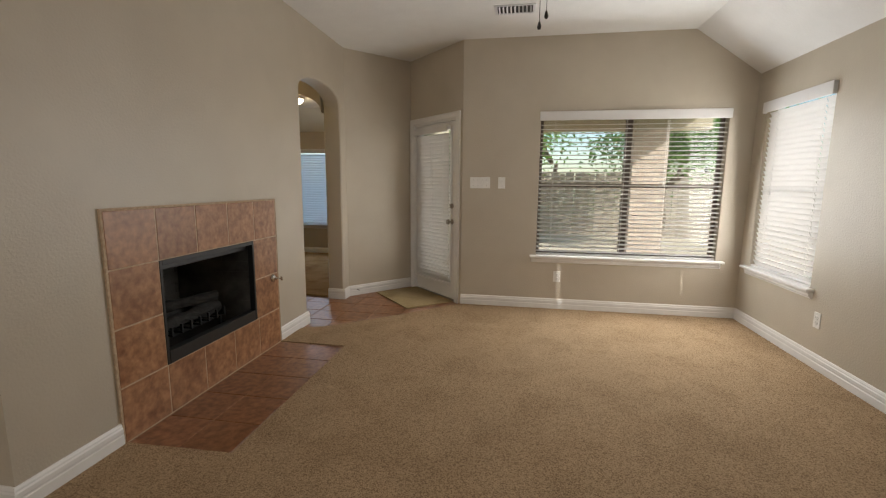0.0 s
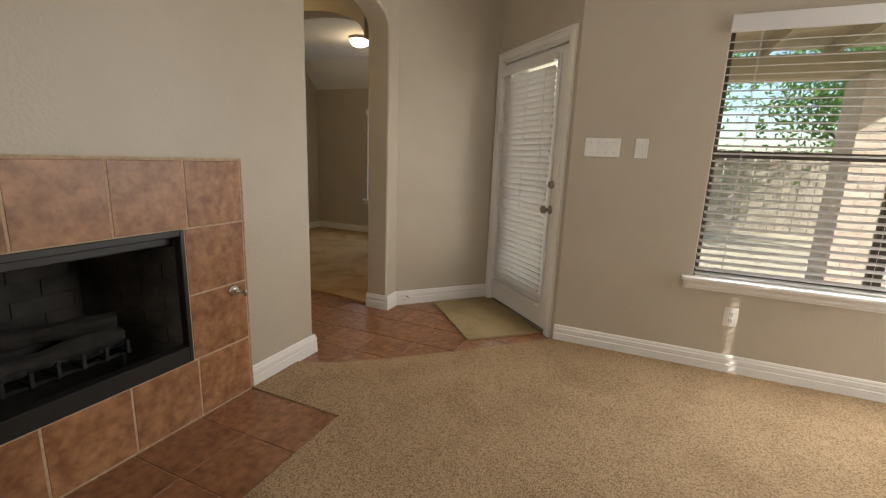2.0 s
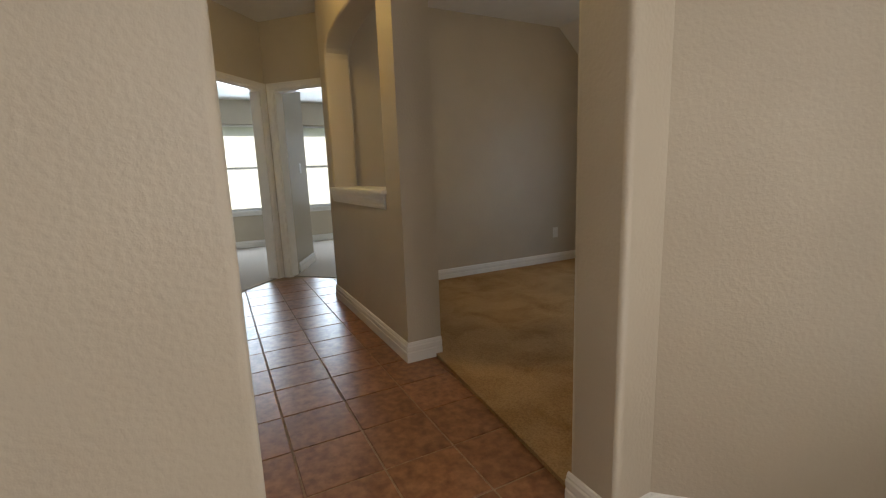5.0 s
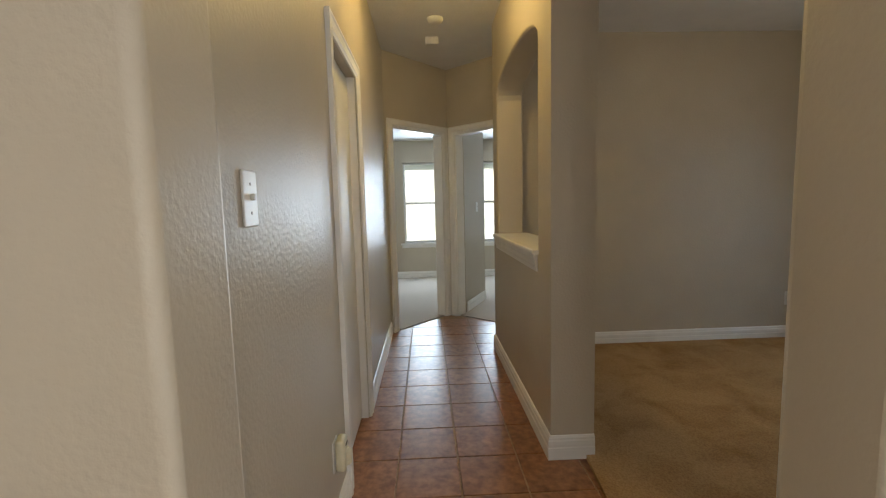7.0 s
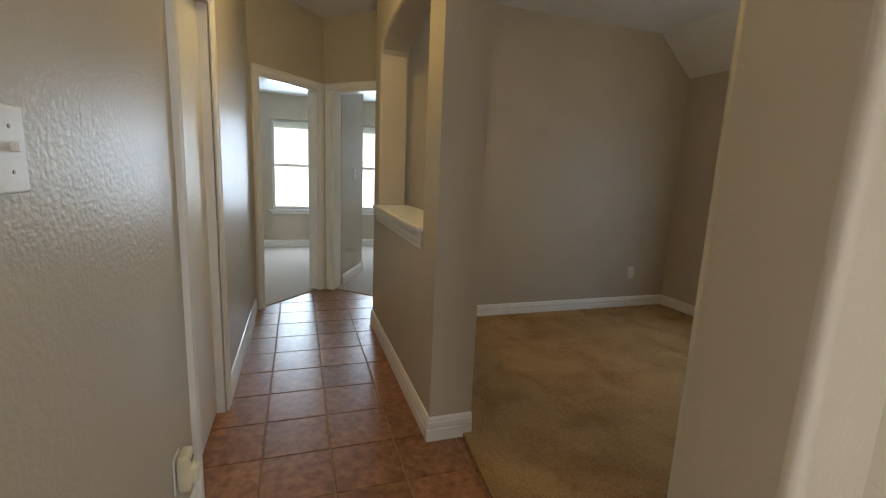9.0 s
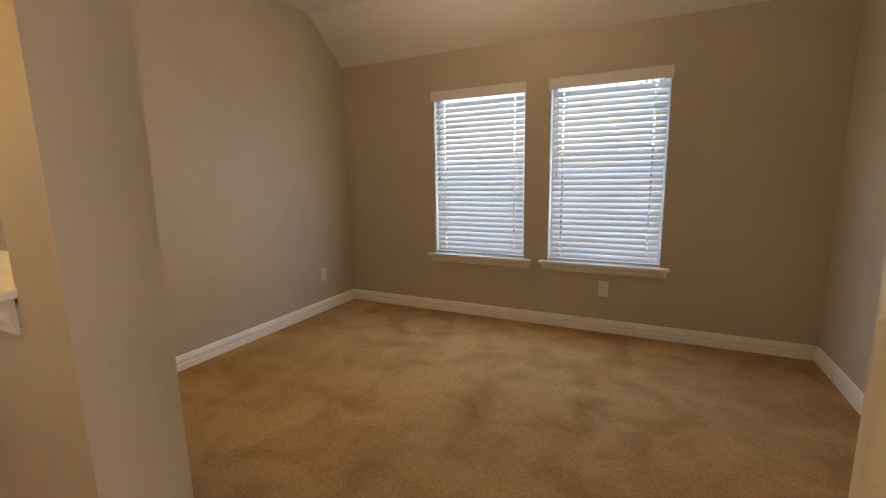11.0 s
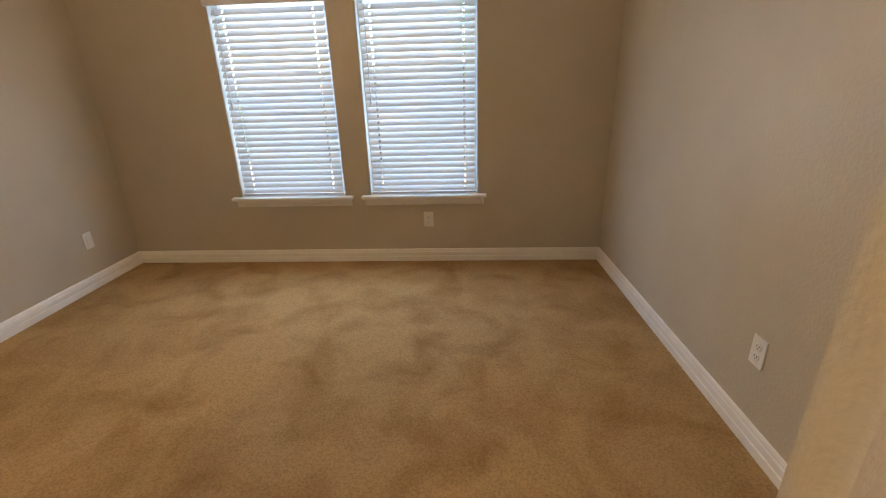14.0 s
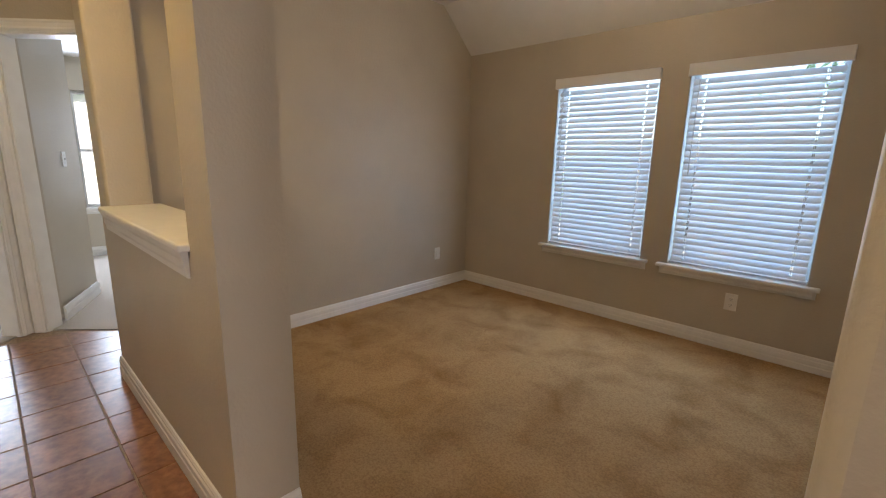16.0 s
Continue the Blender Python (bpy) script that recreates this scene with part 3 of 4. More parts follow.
def patio_door():
    m = frame_along(C_NOOK, C_DOOR)
    d = empty("door_1", m, "white patio door with a glazed light and a slatted blind, closed", "door", "", "structure")
    # here y points out of the room, so the room side is at negative y
    flip = Matrix.Diagonal((1, -1, 1, 1))
    trim = empty("door_casing", m @ flip, "white moulded casing round the patio door", "trim", "", "structure")
    casing(trim, DOOR_W, DOOR_H, DOOR_U0)
    u0, u1 = DOOR_U0 + 0.012, DOOR_U0 + DOOR_W - 0.012
    bm = bmesh.new()
    for b in ((DOOR_U0, 0.0, 0, u0, 0.13, DOOR_H), (u1, 0.0, 0, DOOR_U0 + DOOR_W, 0.13, DOOR_H), (u0, 0.0, DOOR_H - 0.012, u1, 0.13, DOOR_H)):
        add_box(bm, *b)
    part("jamb", bm, TRIM, d)
    part("threshold", box(u0, -0.005, -0.01, u1, 0.13, 0.014, bevel=0.004, seg=1), NICKEL, d)
    ga, gb, gz0, gz1 = u0 + 0.085, u1 - 0.115, 0.25, 1.92
    yl, yb = 0.022, 0.064
    bm = bmesh.new()
    for b in ((u0 + 0.003, yl, 0.018, ga, yb, DOOR_H - 0.015), (gb, yl, 0.018, u1 - 0.003, yb, DOOR_H - 0.015), (ga, yl, 0.018, gb, yb, gz0), (ga, yl, gz1, gb, yb, DOOR_H - 0.015)):
        add_box(bm, *b)
    leaf = part("leaf", bm, DOORP, d)
    bm = bmesh.new()
    for b in ((ga - 0.03, yl - 0.014, gz0 - 0.03, ga + 0.006, yl, gz1 + 0.03), (gb - 0.006, yl - 0.014, gz0 - 0.03, gb + 0.03, yl, gz1 + 0.03),
              (ga + 0.006, yl - 0.014, gz0 - 0.03, gb - 0.006, yl, gz0 + 0.006), (ga + 0.006, yl - 0.014, gz1 - 0.006, gb - 0.006, yl, gz1 + 0.03)):
        add_box(bm, *b, bevel=0.005, seg=2)
    part("glazing_frame", bm, TRIM, leaf)
    p = part("pane", box(ga, 0.04, gz0, gb, 0.046, gz1), GLASS, leaf)
    p.visible_shadow = False
    for z in (0.22, 1.02, 1.80):
        part("hinge", lathe([(0.007, 0), (0.008, 0.004), (0.007, 0.008), (0.007, 0.085), (0.008, 0.09), (0.004, 0.095)], 10, pose(u0 + 0.001, 0.012, z)), TRIM, leaf)
    xk = u1 - 0.085
    turn = pose(0, 0, 0, 90, 0, 0)
    part("knob", lathe([(0.032, 0), (0.033, 0.004), (0.026, 0.010), (0.011, 0.014), (0.011, 0.034), (0.022, 0.040), (0.028, 0.052), (0.027, 0.064), (0.018, 0.070), (0.004, 0.071)], 24,
                       pose(xk, yl, 0.90) @ turn), NICKEL, leaf, "tarnished nickel knob", True)
    part("deadbolt", add_box(lathe([(0.030, 0), (0.030, 0.006), (0.024, 0.013), (0.008, 0.014)], 24, pose(xk, yl, 1.075) @ turn), xk - 0.005, yl - 0.032, 1.055, xk + 0.005, yl - 0.012, 1.095, bevel=0.003),
         NICKEL, leaf, "tarnished nickel deadbolt turn")
    part("bottom_sweep", box(u0 + 0.01, yl - 0.006, 0.018, u1 - 0.01, yl, 0.045, bevel=0.002, seg=1), DOORP, leaf)
    # blind on the leaf
    b = empty("door_blind", m, "white slatted blind hung on the patio door, slats tilted shut", "blind", "slatted window blinds")
    wa, wb, z0, z1 = ga - 0.035, gb + 0.015, 0.185, 1.955
    part("valance", box(wa - 0.015, yl - 0.082, z1 - 0.075, wb + 0.015, yl - 0.066, z1, bevel=0.004), SLAT, b)
    part("head_rail", box(wa, yl - 0.066, z1 - 0.05, wb, yl - 0.001, z1 - 0.004), SLAT, b)
    part("bottom_rail", box(wa, yl - 0.058, z0, wb, yl - 0.012, z0 + 0.018, bevel=0.004), SLAT, b)
    me = mesh_of("slat", slat_bm(wb - wa, 0.05), SLAT)
    z = z0 + 0.045
    while z < z1 - 0.075:
        piece("slat", me, b, pose(wa, yl - 0.035, z, -63 + random.uniform(-1, 1), random.uniform(-0.06, 0.06), 0))
        z += 0.0425
    for c in (wa + 0.09, (wa + wb) / 2 + 0.02, wb - 0.09):
        part("ladder_cord", box(c - 0.0012, yl - 0.057, z0 + 0.015, c + 0.0012, yl - 0.0555, z1 - 0.05), SLAT, b)
    for z in (z0 - 0.02,):
        part("hold_down_bracket", box(wb - 0.012, yl - 0.04, z, wb + 0.006, yl, z + 0.03, bevel=0.002, seg=1), PLATE, b)


patio_door()


# ---------- fireplace ----------
def fireplace():
    f = empty("fireplace", pose(XF, 0, 0), "built-in fireplace framed with terracotta tiles and a black firebox", "fireplace")
    y0, y1, z1 = 1.775, 3.255, 1.184
    o0, o1, oz0, oz1 = 2.080, 2.945, 0.293, 0.892
    bm = bmesh.new()
    for b in ((0, y0, 0, 0.0095, o0, z1), (0, o1, 0, 0.0095, y1, z1), (0, o0, 0, 0.0095, o1, oz0), (0, o0, oz1, 0.0095, o1, z1)):
        add_box(bm, *b)
    bed = part("grout_bed", bm, GROUT, f)
    ys = [1.778, 2.082, 2.378, 2.672, 2.966, 3.252]
    zs = [0.004, 0.293, 0.595, 0.893, 1.182]
    for i in range(5):
        for j in range(4):
            a, b, c, d = ys[i] + 0.0038, ys[i + 1] - 0.0038, zs[j] + 0.0038, zs[j + 1] - 0.0038
            if 1 <= i <= 3 and j in (1, 2):
                continue
            if j == 3:
                c = max(c, oz1 + 0.002) if 1 <= i <= 3 else c
            if i == 4 and j in (1, 2):
                a = o1 + 0.004
            part("tile", box(0.004, a, c, 0.0115, b, d, bevel=0.0022, seg=1), FTILE, bed)
    bm = bmesh.new()
    for b in ((-0.001, y0 - 0.007, 0.0, 0.0125, y0, z1 + 0.007), (-0.001, y1, 0.0, 0.0125, y1 + 0.007, z1 + 0.007), (-0.001, y0, z1, 0.0125, y1, z1 + 0.007)):
        add_box(bm, *b)
    part("caulk_edge", bm, GROUT, f)
    # firebox: a black metal shell with a sooty lining
    bm = bmesh.new()
    D = -0.52
    v = [bm.verts.new(p) for p in [(0.0, o0, oz0), (0.0, o1, oz0), (0.0, o1, oz1), (0.0, o0, oz1),
                                   (D, o0 + 0.14, oz0), (D, o1 - 0.14, oz0), (D, o1 - 0.14, oz1), (D, o0 + 0.14, oz1)]]
    for q in ((0, 1, 5, 4), (1, 2, 6, 5), (2, 3, 7, 6), (3, 0, 4, 7), (4, 5, 6, 7)):
        bm.faces.new([v[i] for i in q])
    lining = part("firebox_lining", bm, SOOT, f, "sooty firebox lining")
    side = Vector((D, -0.14, 0))
    for origin, along in ((Vector((D, o0 + 0.14, oz0)), Vector((0, o1 - o0 - 0.28, 0))), (Vector((0, o1, oz0)), side), (Vector((D, o0 + 0.14, oz0)), Vector((-D, -0.14, 0)))):
        turned = Matrix.Translation(origin) @ Matrix.Rotation(math.atan2(along.y, along.x), 4, 'Z')
        run = along.length
        for row in range(8):
            x = -0.11 if row % 2 else 0.0
            while x < run - 0.02:
                xa, xb = max(x, 0.004) + 0.003, min(x + 0.22, run - 0.004) - 0.003
                if xb - xa > 0.02:
                    part("firebrick", box(xa, -0.006, row * 0.0745 + 0.003, xb, 0.004, row * 0.0745 + 0.071, m=turned), SOOT, lining)
                x += 0.22
    bm = bmesh.new()
    for b in ((-0.03, o0, oz0, 0.013, o0 + 0.02, oz1), (-0.03, o1 - 0.02, oz0, 0.013, o1, oz1), (-0.03, o0 + 0.02, oz1 - 0.028, 0.013, o1 - 0.02, oz1),
              (-0.04, o0 + 0.02, oz0, 0.013, o1 - 0.02, oz0 + 0.075)):
        add_box(bm, *b, bevel=0.003, seg=1)
    part("firebox_frame", bm, BLACK, f, "black steel firebox frame")
    part("smoke_hood", box(-0.10, o0 + 0.02, oz1 - 0.07, -0.04, o1 - 0.02, oz1 - 0.03, bevel=0.006), BLACK, f)
    # grate and a burnt log set
    bm = bmesh.new()
    for k in range(7):
        y = 2.26 + k * 0.08
        add_box(bm, -0.40, y, oz0 + 0.09, -0.12, y + 0.014, oz0 + 0.105, bevel=0.002, seg=1)
        add_box(bm, -0.125, y, oz0 + 0.09, -0.11, y + 0.014, oz0 + 0.15, bevel=0.002, seg=1)
    for x in (-0.36, -0.16):
        add_box(bm, x, 2.24, oz0 + 0.078, x + 0.014, 2.78, oz0 + 0.091)
        for y in (2.26, 2.74):
            add_box(bm, x, y, oz0, x + 0.014, y + 0.014, oz0 + 0.08)
    part("grate", bm, BLACK, f, "black iron grate")
    rng = random.Random(4)
    for (x, y, z, L, r, rz) in ((-0.20, 2.50, 0.145, 0.52, 0.042, 88), (-0.31, 2.48, 0.150, 0.46, 0.046, 94), (-0.25, 2.55, 0.225, 0.42, 0.036, 70)):
        prof = [(r * (0.85 + 0.3 * rng.random()), L * (k / 8 - 0.5)) for k in range(9)]
        bm = lathe(prof, 11, pose(x, y, oz0 + z, 0, 0, rz) @ pose(0, 0, 0, 0, 90, 0))
        for w in bm.verts:
            w.co += Vector((rng.uniform(-1, 1), rng.uniform(-1, 1), rng.uniform(-1, 1))) * 0.005
        part("log", bm, ASH, f, "charred grey log")
    valve = empty("gas_valve", pose(XF + 0.012, 3.172, 0.562), "chrome gas key valve on the tile surround", "valve")
    turn = pose(0, 0, 0, 0, 90, 0)
    part("escutcheon", lathe([(0.030, 0), (0.031, 0.004), (0.027, 0.012), (0.016, 0.020), (0.013, 0.021)], 24, turn), CHROME, valve, "", True)
    bm = lathe([(0.010, 0.018), (0.010, 0.034), (0.005, 0.036), (0.004, 0.075), (0.004, 0.08)], 12, turn)
    add_box(bm, 0.070, -0.003, -0.016, 0.086, 0.003, 0.016, bevel=0.002, seg=1)
    part("key", bm, CHROME, valve, "", True)
    hb = new("hearth")
    tagged(hb, "flush hearth of terracotta tiles set in the carpet", "hearth", "", "structure")
    part("grout_bed", box(-1.95, 1.785, -0.02, -1.375, 3.25, -0.001), DGROUT, hb)
    hy = [1.786, 2.062, 2.352, 2.652, 2.952, 3.249]
    hx = [-1.936, -1.660, -1.377]
    for i in range(5):
        for j in range(2):
            part("tile", box(hx[j] + 0.002, hy[i] + 0.002, -0.012, hx[j + 1] - 0.002, hy[i + 1] - 0.002, 0.002, bevel=0.002, seg=1), TILE, hb)


fireplace()

# ---------- half wall ledge ----------
ledge = empty("ledge", pose(0, 0, 0), "white painted ledge with moulded apron on the half wall", "ledge")
part("ledge_board", box(-4.935, YHALF - 0.036, 0.968, -3.640, YHB + 0.036, 0.995, bevel=0.008, seg=3), TRIM, ledge)
for name, y, s in (("apron", YHALF, -1), ("apron", YHB, 1)):
    bm = bmesh.new()
    prof = ((0, 0.968), (0.028, 0.968), (0.026, 0.952), (0.018, 0.936), (0.018, 0.914), (0.012, 0.900), (0.010, 0.880), (0, 0.877))
    rows = [[bm.verts.new((x + e * d * 0.7, y + s * d, z)) for d, z in prof] for x, e in ((-4.92, -1), (-3.663, 1))]
    for i in range(len(prof)):
        j = (i + 1) % len(prof)
        bm.faces.new((rows[0][i], rows[0][j], rows[1][j], rows[1][i]))
    bm.faces.new(rows[0])
    bm.faces.new(rows[1][::-1])
    part(name, bm, TRIM, ledge)

# ---------- inner doors ----------
trim = empty("closet_casing", pose(-3.29, YH, 0) @ Matrix.Diagonal((-1, 1, 1, 1)), "white moulded casing round the closet doorway", "trim", "", "structure")
casing(trim, 0.63, 1.935)
cd = empty("door_2", pose(-3.29, YH, 0), "white flush closet door, closed, in the hall", "door", "", "structure")
part("leaf", box(-0.625, -0.075, 0.01, -0.005, -0.04, 1.925, bevel=0.002, seg=1), DOORP, cd)
bm = box(-0.63, -0.118, 0, -0.6185, -0.002, 1.935)
add_box(bm, -0.0115, -0.118, 0, 0.0, -0.002, 1.935)
part("jamb", bm, TRIM, cd)
for a, b, u0, w in ((HB, HA, 0.080, 0.720), (HC, HB, 0.10, 0.745)):
    mm = frame_along(a, b)
    t = empty("bedroom_casing", mm, "white moulded casing round a bedroom doorway", "trim", "", "structure")
    casing(t, w, 1.985, u0)
    bm = bmesh.new()
    add_box(bm, u0 + 0.0, 0.001, 0, u0 + 0.014, 0.119, 1.985)
    add_box(bm, u0 + w - 0.014, 0.001, 0, u0 + w, 0.119, 1.985)
    add_box(bm, u0 + 0.014, 0.001, 1.971, u0 + w - 0.014, 0.119, 1.985)
    bmesh.ops.scale(bm, vec=(1, -1, 1), verts=bm.verts[:])
    part("jamb_lining", bm, TRIM, t)

# ---------- wall plates ----------


def plate(name, m, label, category, gangs=1, kind="outlet"):
    p = empty(name, m, label, category, "wall plates")
    w = 0.072 + 0.046 * (gangs - 1)
    part("cover", box(-w / 2, -0.006, -0.0585, w / 2, 0, 0.0585, bevel=0.003, seg=2), PLATE, p)
    for g in range(gangs):
        x = (g - (gangs - 1) / 2) * 0.046
        if kind == "outlet":
            for z in (-0.020, 0.020):
                s = part("socket", lathe([(0.0165, 0), (0.0165, 0.0025), (0.015, 0.0035)], 16, pose(x, -0.0055, z, 90, 0, 0)), PLATE, p)
                # dark bars stand proud in place of the shade inside open slots
                bm = box(x - 0.0075, -0.0095, z - 0.002, x - 0.0050, -0.0088, z + 0.008)
                add_box(bm, x + 0.0050, -0.0095, z - 0.002, x + 0.0075, -0.0088, z + 0.007)
                add_box(bm, x - 0.002, -0.0095, z - 0.010, x + 0.002, -0.0088, z - 0.006)
                part("slot", bm, SLOT, s)
        elif kind == "switch":
            part("toggle", box(x - 0.0045, -0.016, -0.004, x + 0.0045, -0.005, 0.010, bevel=0.002, seg=1, m=None), PLATE, p)
            for z in (-0.030, 0.030):
                part("screw", lathe([(0.003, 0), (0.003, 0.001)], 8, pose(x, -0.006, z, 90, 0, 0)), NICKEL, p)
        elif kind == "rocker":
            part("rocker", box(x - 0.017, -0.010, -0.033, x + 0.017, -0.005, 0.033, bevel=0.002, seg=1), PLATE, p)
    return p


plate("light_switch", pose(-0.425, YN, 1.333), "wide white four-gang switch plate beside the patio door", "switch", 4, "switch")
plate("light_switch", pose(-0.198, YN, 1.333), "white single rocker plate beside the window", "switch", 1, "rocker")
plate("wall_outlet", pose(0.407, YN, 0.358), "white outlet under the double window", "outlet")
plate("wall_outlet", pose(XE, 3.516, 0.36, 0, 0, -90), "white outlet on the east wall", "outlet")
plate("wall_outlet", pose(-2.66, YDN, 0.358), "white outlet under the dining window", "outlet")
plate("wall_outlet", pose(XDW, 7.17, 0.36, 0, 0, 90), "white blank plate low on the dining wall", "outlet", 1, "rocker")
plate("wall_outlet", pose(XDE + 0.0355, 5.80, 0.39, 0, 0, -88.9), "white outlet on the dining wall", "outlet")
plate("light_switch", pose(-2.375, YH, 1.258, 0, 0, 180), "white switch plate on the hall wall", "switch", 1, "switch")
plate("wall_outlet", pose(-3.01, YH, 0.315, 0, 0, 180), "white outlet near the hall floor", "outlet")
plate("wall_outlet", pose(XBW, 3.42, 0.34, 0, 0, 90), "white outlet in the bedroom", "outlet")
plate("light_switch", pose(-6.72, 4.672, 1.2, 0, 0, 155), "white switch plate on the partition wall", "switch", 1, "switch")
ad = empty("plug_in_device", pose(-3.01, YH + 0.006, 0.32), "cream plug-in air freshener in the hall outlet", "air freshener")
bm = box(-0.036, 0.003, -0.060, 0.036, 0.040, 0.062, bevel=0.014, seg=4)
part("housing", bm, CREAM, ad, "", True)
# dark bar painted for the shade of a slot; nothing is cut
part("vent_slot", box(-0.016, 0.0395, 0.034, 0.016, 0.0415, 0.040), SLOT, ad)
part("refill", lathe([(0.020, -0.02), (0.022, 0.0), (0.022, 0.03), (0.014, 0.04)], 16, pose(0, 0.036, -0.02)), CREAM, ad)

# ---------- ceiling things ----------
vent = empty("ceiling_vent", pose(-0.10, 3.98, ZC), "white louvred ceiling vent", "vent")
bm = bmesh.new()
for b in ((-0.17, -0.10, -0.008, -0.145, 0.10, 0), (0.145, -0.10, -0.008, 0.17, 0.10, 0), (-0.145, -0.10, -0.008, 0.145, -0.078, 0), (-0.145, 0.078, -0.008, 0.145, 0.10, 0)):
    add_box(bm, *b, bevel=0.002, seg=1)
part("frame", bm, WHITEF, vent)
# dark sheet for the shade up a duct; the ceiling is solid
part("duct_shade", box(-0.145, -0.078, -0.002, 0.145, 0.078, -0.0005), SLOT, vent)
for k in range(9):
    x = -0.128 + k * 0.032
    part("slat", box(-0.001, -0.078, -0.010, 0.001, 0.078, 0.010, m=pose(x, 0, -0.008, 0, 38 if k < 5 else -38, 0)), WHITEF, vent)

fan = empty("ceiling_fan", pose(0.05, 2.02, ZC), "ceiling fan with two dark pull chains", "ceiling fan")
part("canopy", lathe([(0.065, -0.001), (0.065, -0.02), (0.02, -0.06)], 20), NICKEL, fan)
part("rod", lathe([(0.012, -0.05), (0.012, -0.16)], 10), NICKEL, fan)
part("motor_housing", lathe([(0.04, -0.15), (0.11, -0.18), (0.12, -0.26), (0.08, -0.30)], 24), NICKEL, fan)
part("light_bowl", lathe([(0.07, -0.30), (0.13, -0.32), (0.125, -0.40), (0.08, -0.46), (0.02, -0.48)], 24), WHITEF, fan)
for k in range(5):
    part("blade", box(0.12, -0.06, -0.235, 0.62, 0.06, -0.228, bevel=0.003, seg=1, m=pose(0, 0, 0, 0, 0, 72 * k + 36)), PATIOWOOD, fan)
for dx, dy, zz in ((-0.01, 0.02, -0.800), (0.018, 0.03, -0.755)):
    bm = lathe([(0.0012, zz + 0.02), (0.0012, -0.29)], 6, pose(dx, dy, 0))
    part("pull_chain", bm, SLOT, fan)
    part("chain_pull", lathe([(0.002, zz + 0.032), (0.005, zz + 0.024), (0.009, zz + 0.008), (0.006, zz), (0.001, zz - 0.002)], 12, pose(dx, dy, 0)), SLOT, fan, "dark teardrop pull", True)

hl = empty("dining_light", pose(-3.35, 6.32, ZD), "lit dome ceiling light in the dining room", "ceiling light")
part("base_ring", lathe([(0.13, 0), (0.13, -0.02), (0.12, -0.03)], 32), NICKEL, hl)
dome = part("shade", lathe([(0.118, -0.028), (0.112, -0.055), (0.085, -0.085), (0.045, -0.10), (0.005, -0.104)], 32), LAMPGLASS, hl, "glowing frosted glass dome", True)
dome.visible_shadow = False
hl = empty("hall_light", pose(-3.85, 4.15, 2.66), "lit dome ceiling light in the hall", "ceiling light")
part("base_ring", lathe([(0.13, 0), (0.13, -0.02), (0.12, -0.03)], 32), NICKEL, hl)
dome = part("shade", lathe([(0.118, -0.028), (0.112, -0.055), (0.085, -0.085), (0.045, -0.10), (0.005, -0.104)], 32), LAMPGLASS, hl, "glowing frosted glass dome", True)
dome.visible_shadow = False
sd = empty("smoke_detector", pose(-4.95, 4.17, 2.66), "round white smoke detector on the hall ceiling", "smoke detector")
part("body", lathe([(0.062, 0), (0.062, -0.012), (0.050, -0.032), (0.02, -0.036)], 28), PLATE, sd, "", True)
ch = empty("door_chime", pose(-5.35, 4.15, 2.66), "small white box on the hall ceiling", "alarm box")
part("body", box(-0.045, -0.058, -0.060, 0.045, 0.058, 0, bevel=0.006), PLATE, ch)

# ---------- loose things ----------
mat_m = frame_along((-1.143, 4.381), (-0.723, 4.759))
bm = bmesh.new()
rng = random.Random(9)
mw_, ml_ = 0.565, 0.81
n = 26
ring = []
for k in range(4 * n):
    s, t = divmod(k, n)
    q = t / n
    x, y = ((q * mw_, 0), (mw_, q * ml_), (mw_ - q * mw_, ml_), (0, ml_ - q * ml_))[s]
    ring.append((x + rng.uniform(-0.004, 0.004), y + rng.uniform(-0.004, 0.004)))
ob = part("door_mat", prism(ring, 0.002, 0.014), MATC)
ob.matrix_basis = mat_m
tagged(ob, "beige carpet offcut laid as a door mat on the tiles", "door mat")
ds = empty("door_stop", frame_along(C_SW, C_NOOK) @ pose(0.10, -0.015, 0.07), "small spring door stop on the baseboard", "door stop")
part("spring", lathe([(0.008, 0), (0.006, 0.004), (0.005, 0.008), (0.0045, 0.05), (0.006, 0.052)], 10, pose(0, 0, 0, 90, 0, 0)), NICKEL, ds)
part("tip", lathe([(0.007, 0.052), (0.007, 0.064), (0.004, 0.067)], 10, pose(0, 0, 0, 90, 0, 0)), PLATE, ds)

# ---------- outdoors ----------
g = part("ground", box(-150, -150, -0.5, 150, 150, -0.14), GRASS)
structure(g, "sunlit patchy lawn reaching to the horizon", "ground")
structure(part("patio", box(-2.6, 5.0, -0.14, 3.9, 8.1, -0.06, bevel=0.01), CONCRETE), "grey concrete patio slab", "patio")
roof = empty("patio_roof", pose(0, 0, 0), "tan wooden patio cover over the slab", "patio cover")
part("beam", box(-0.35, 7.55, 2.18, 2.9, 7.72, 2.42, bevel=0.008), PATIOWOOD, roof)
part("deck", box(-0.35, 4.94, 2.55, 2.9, 8.0, 2.60), PATIOWOOD, roof)
raft = mesh_of("rafter", box(-0.02, 4.94, 2.42, 0.02, 8.0, 2.549), PATIOWOOD)
for k in range(6):
    piece("rafter", raft, roof, pose(-0.3 + k * 0.6, 0, 0))
part("shingles", box(-0.4, 4.94, 2.602, 3.0, 8.1, 2.64), SHINGLE, roof)


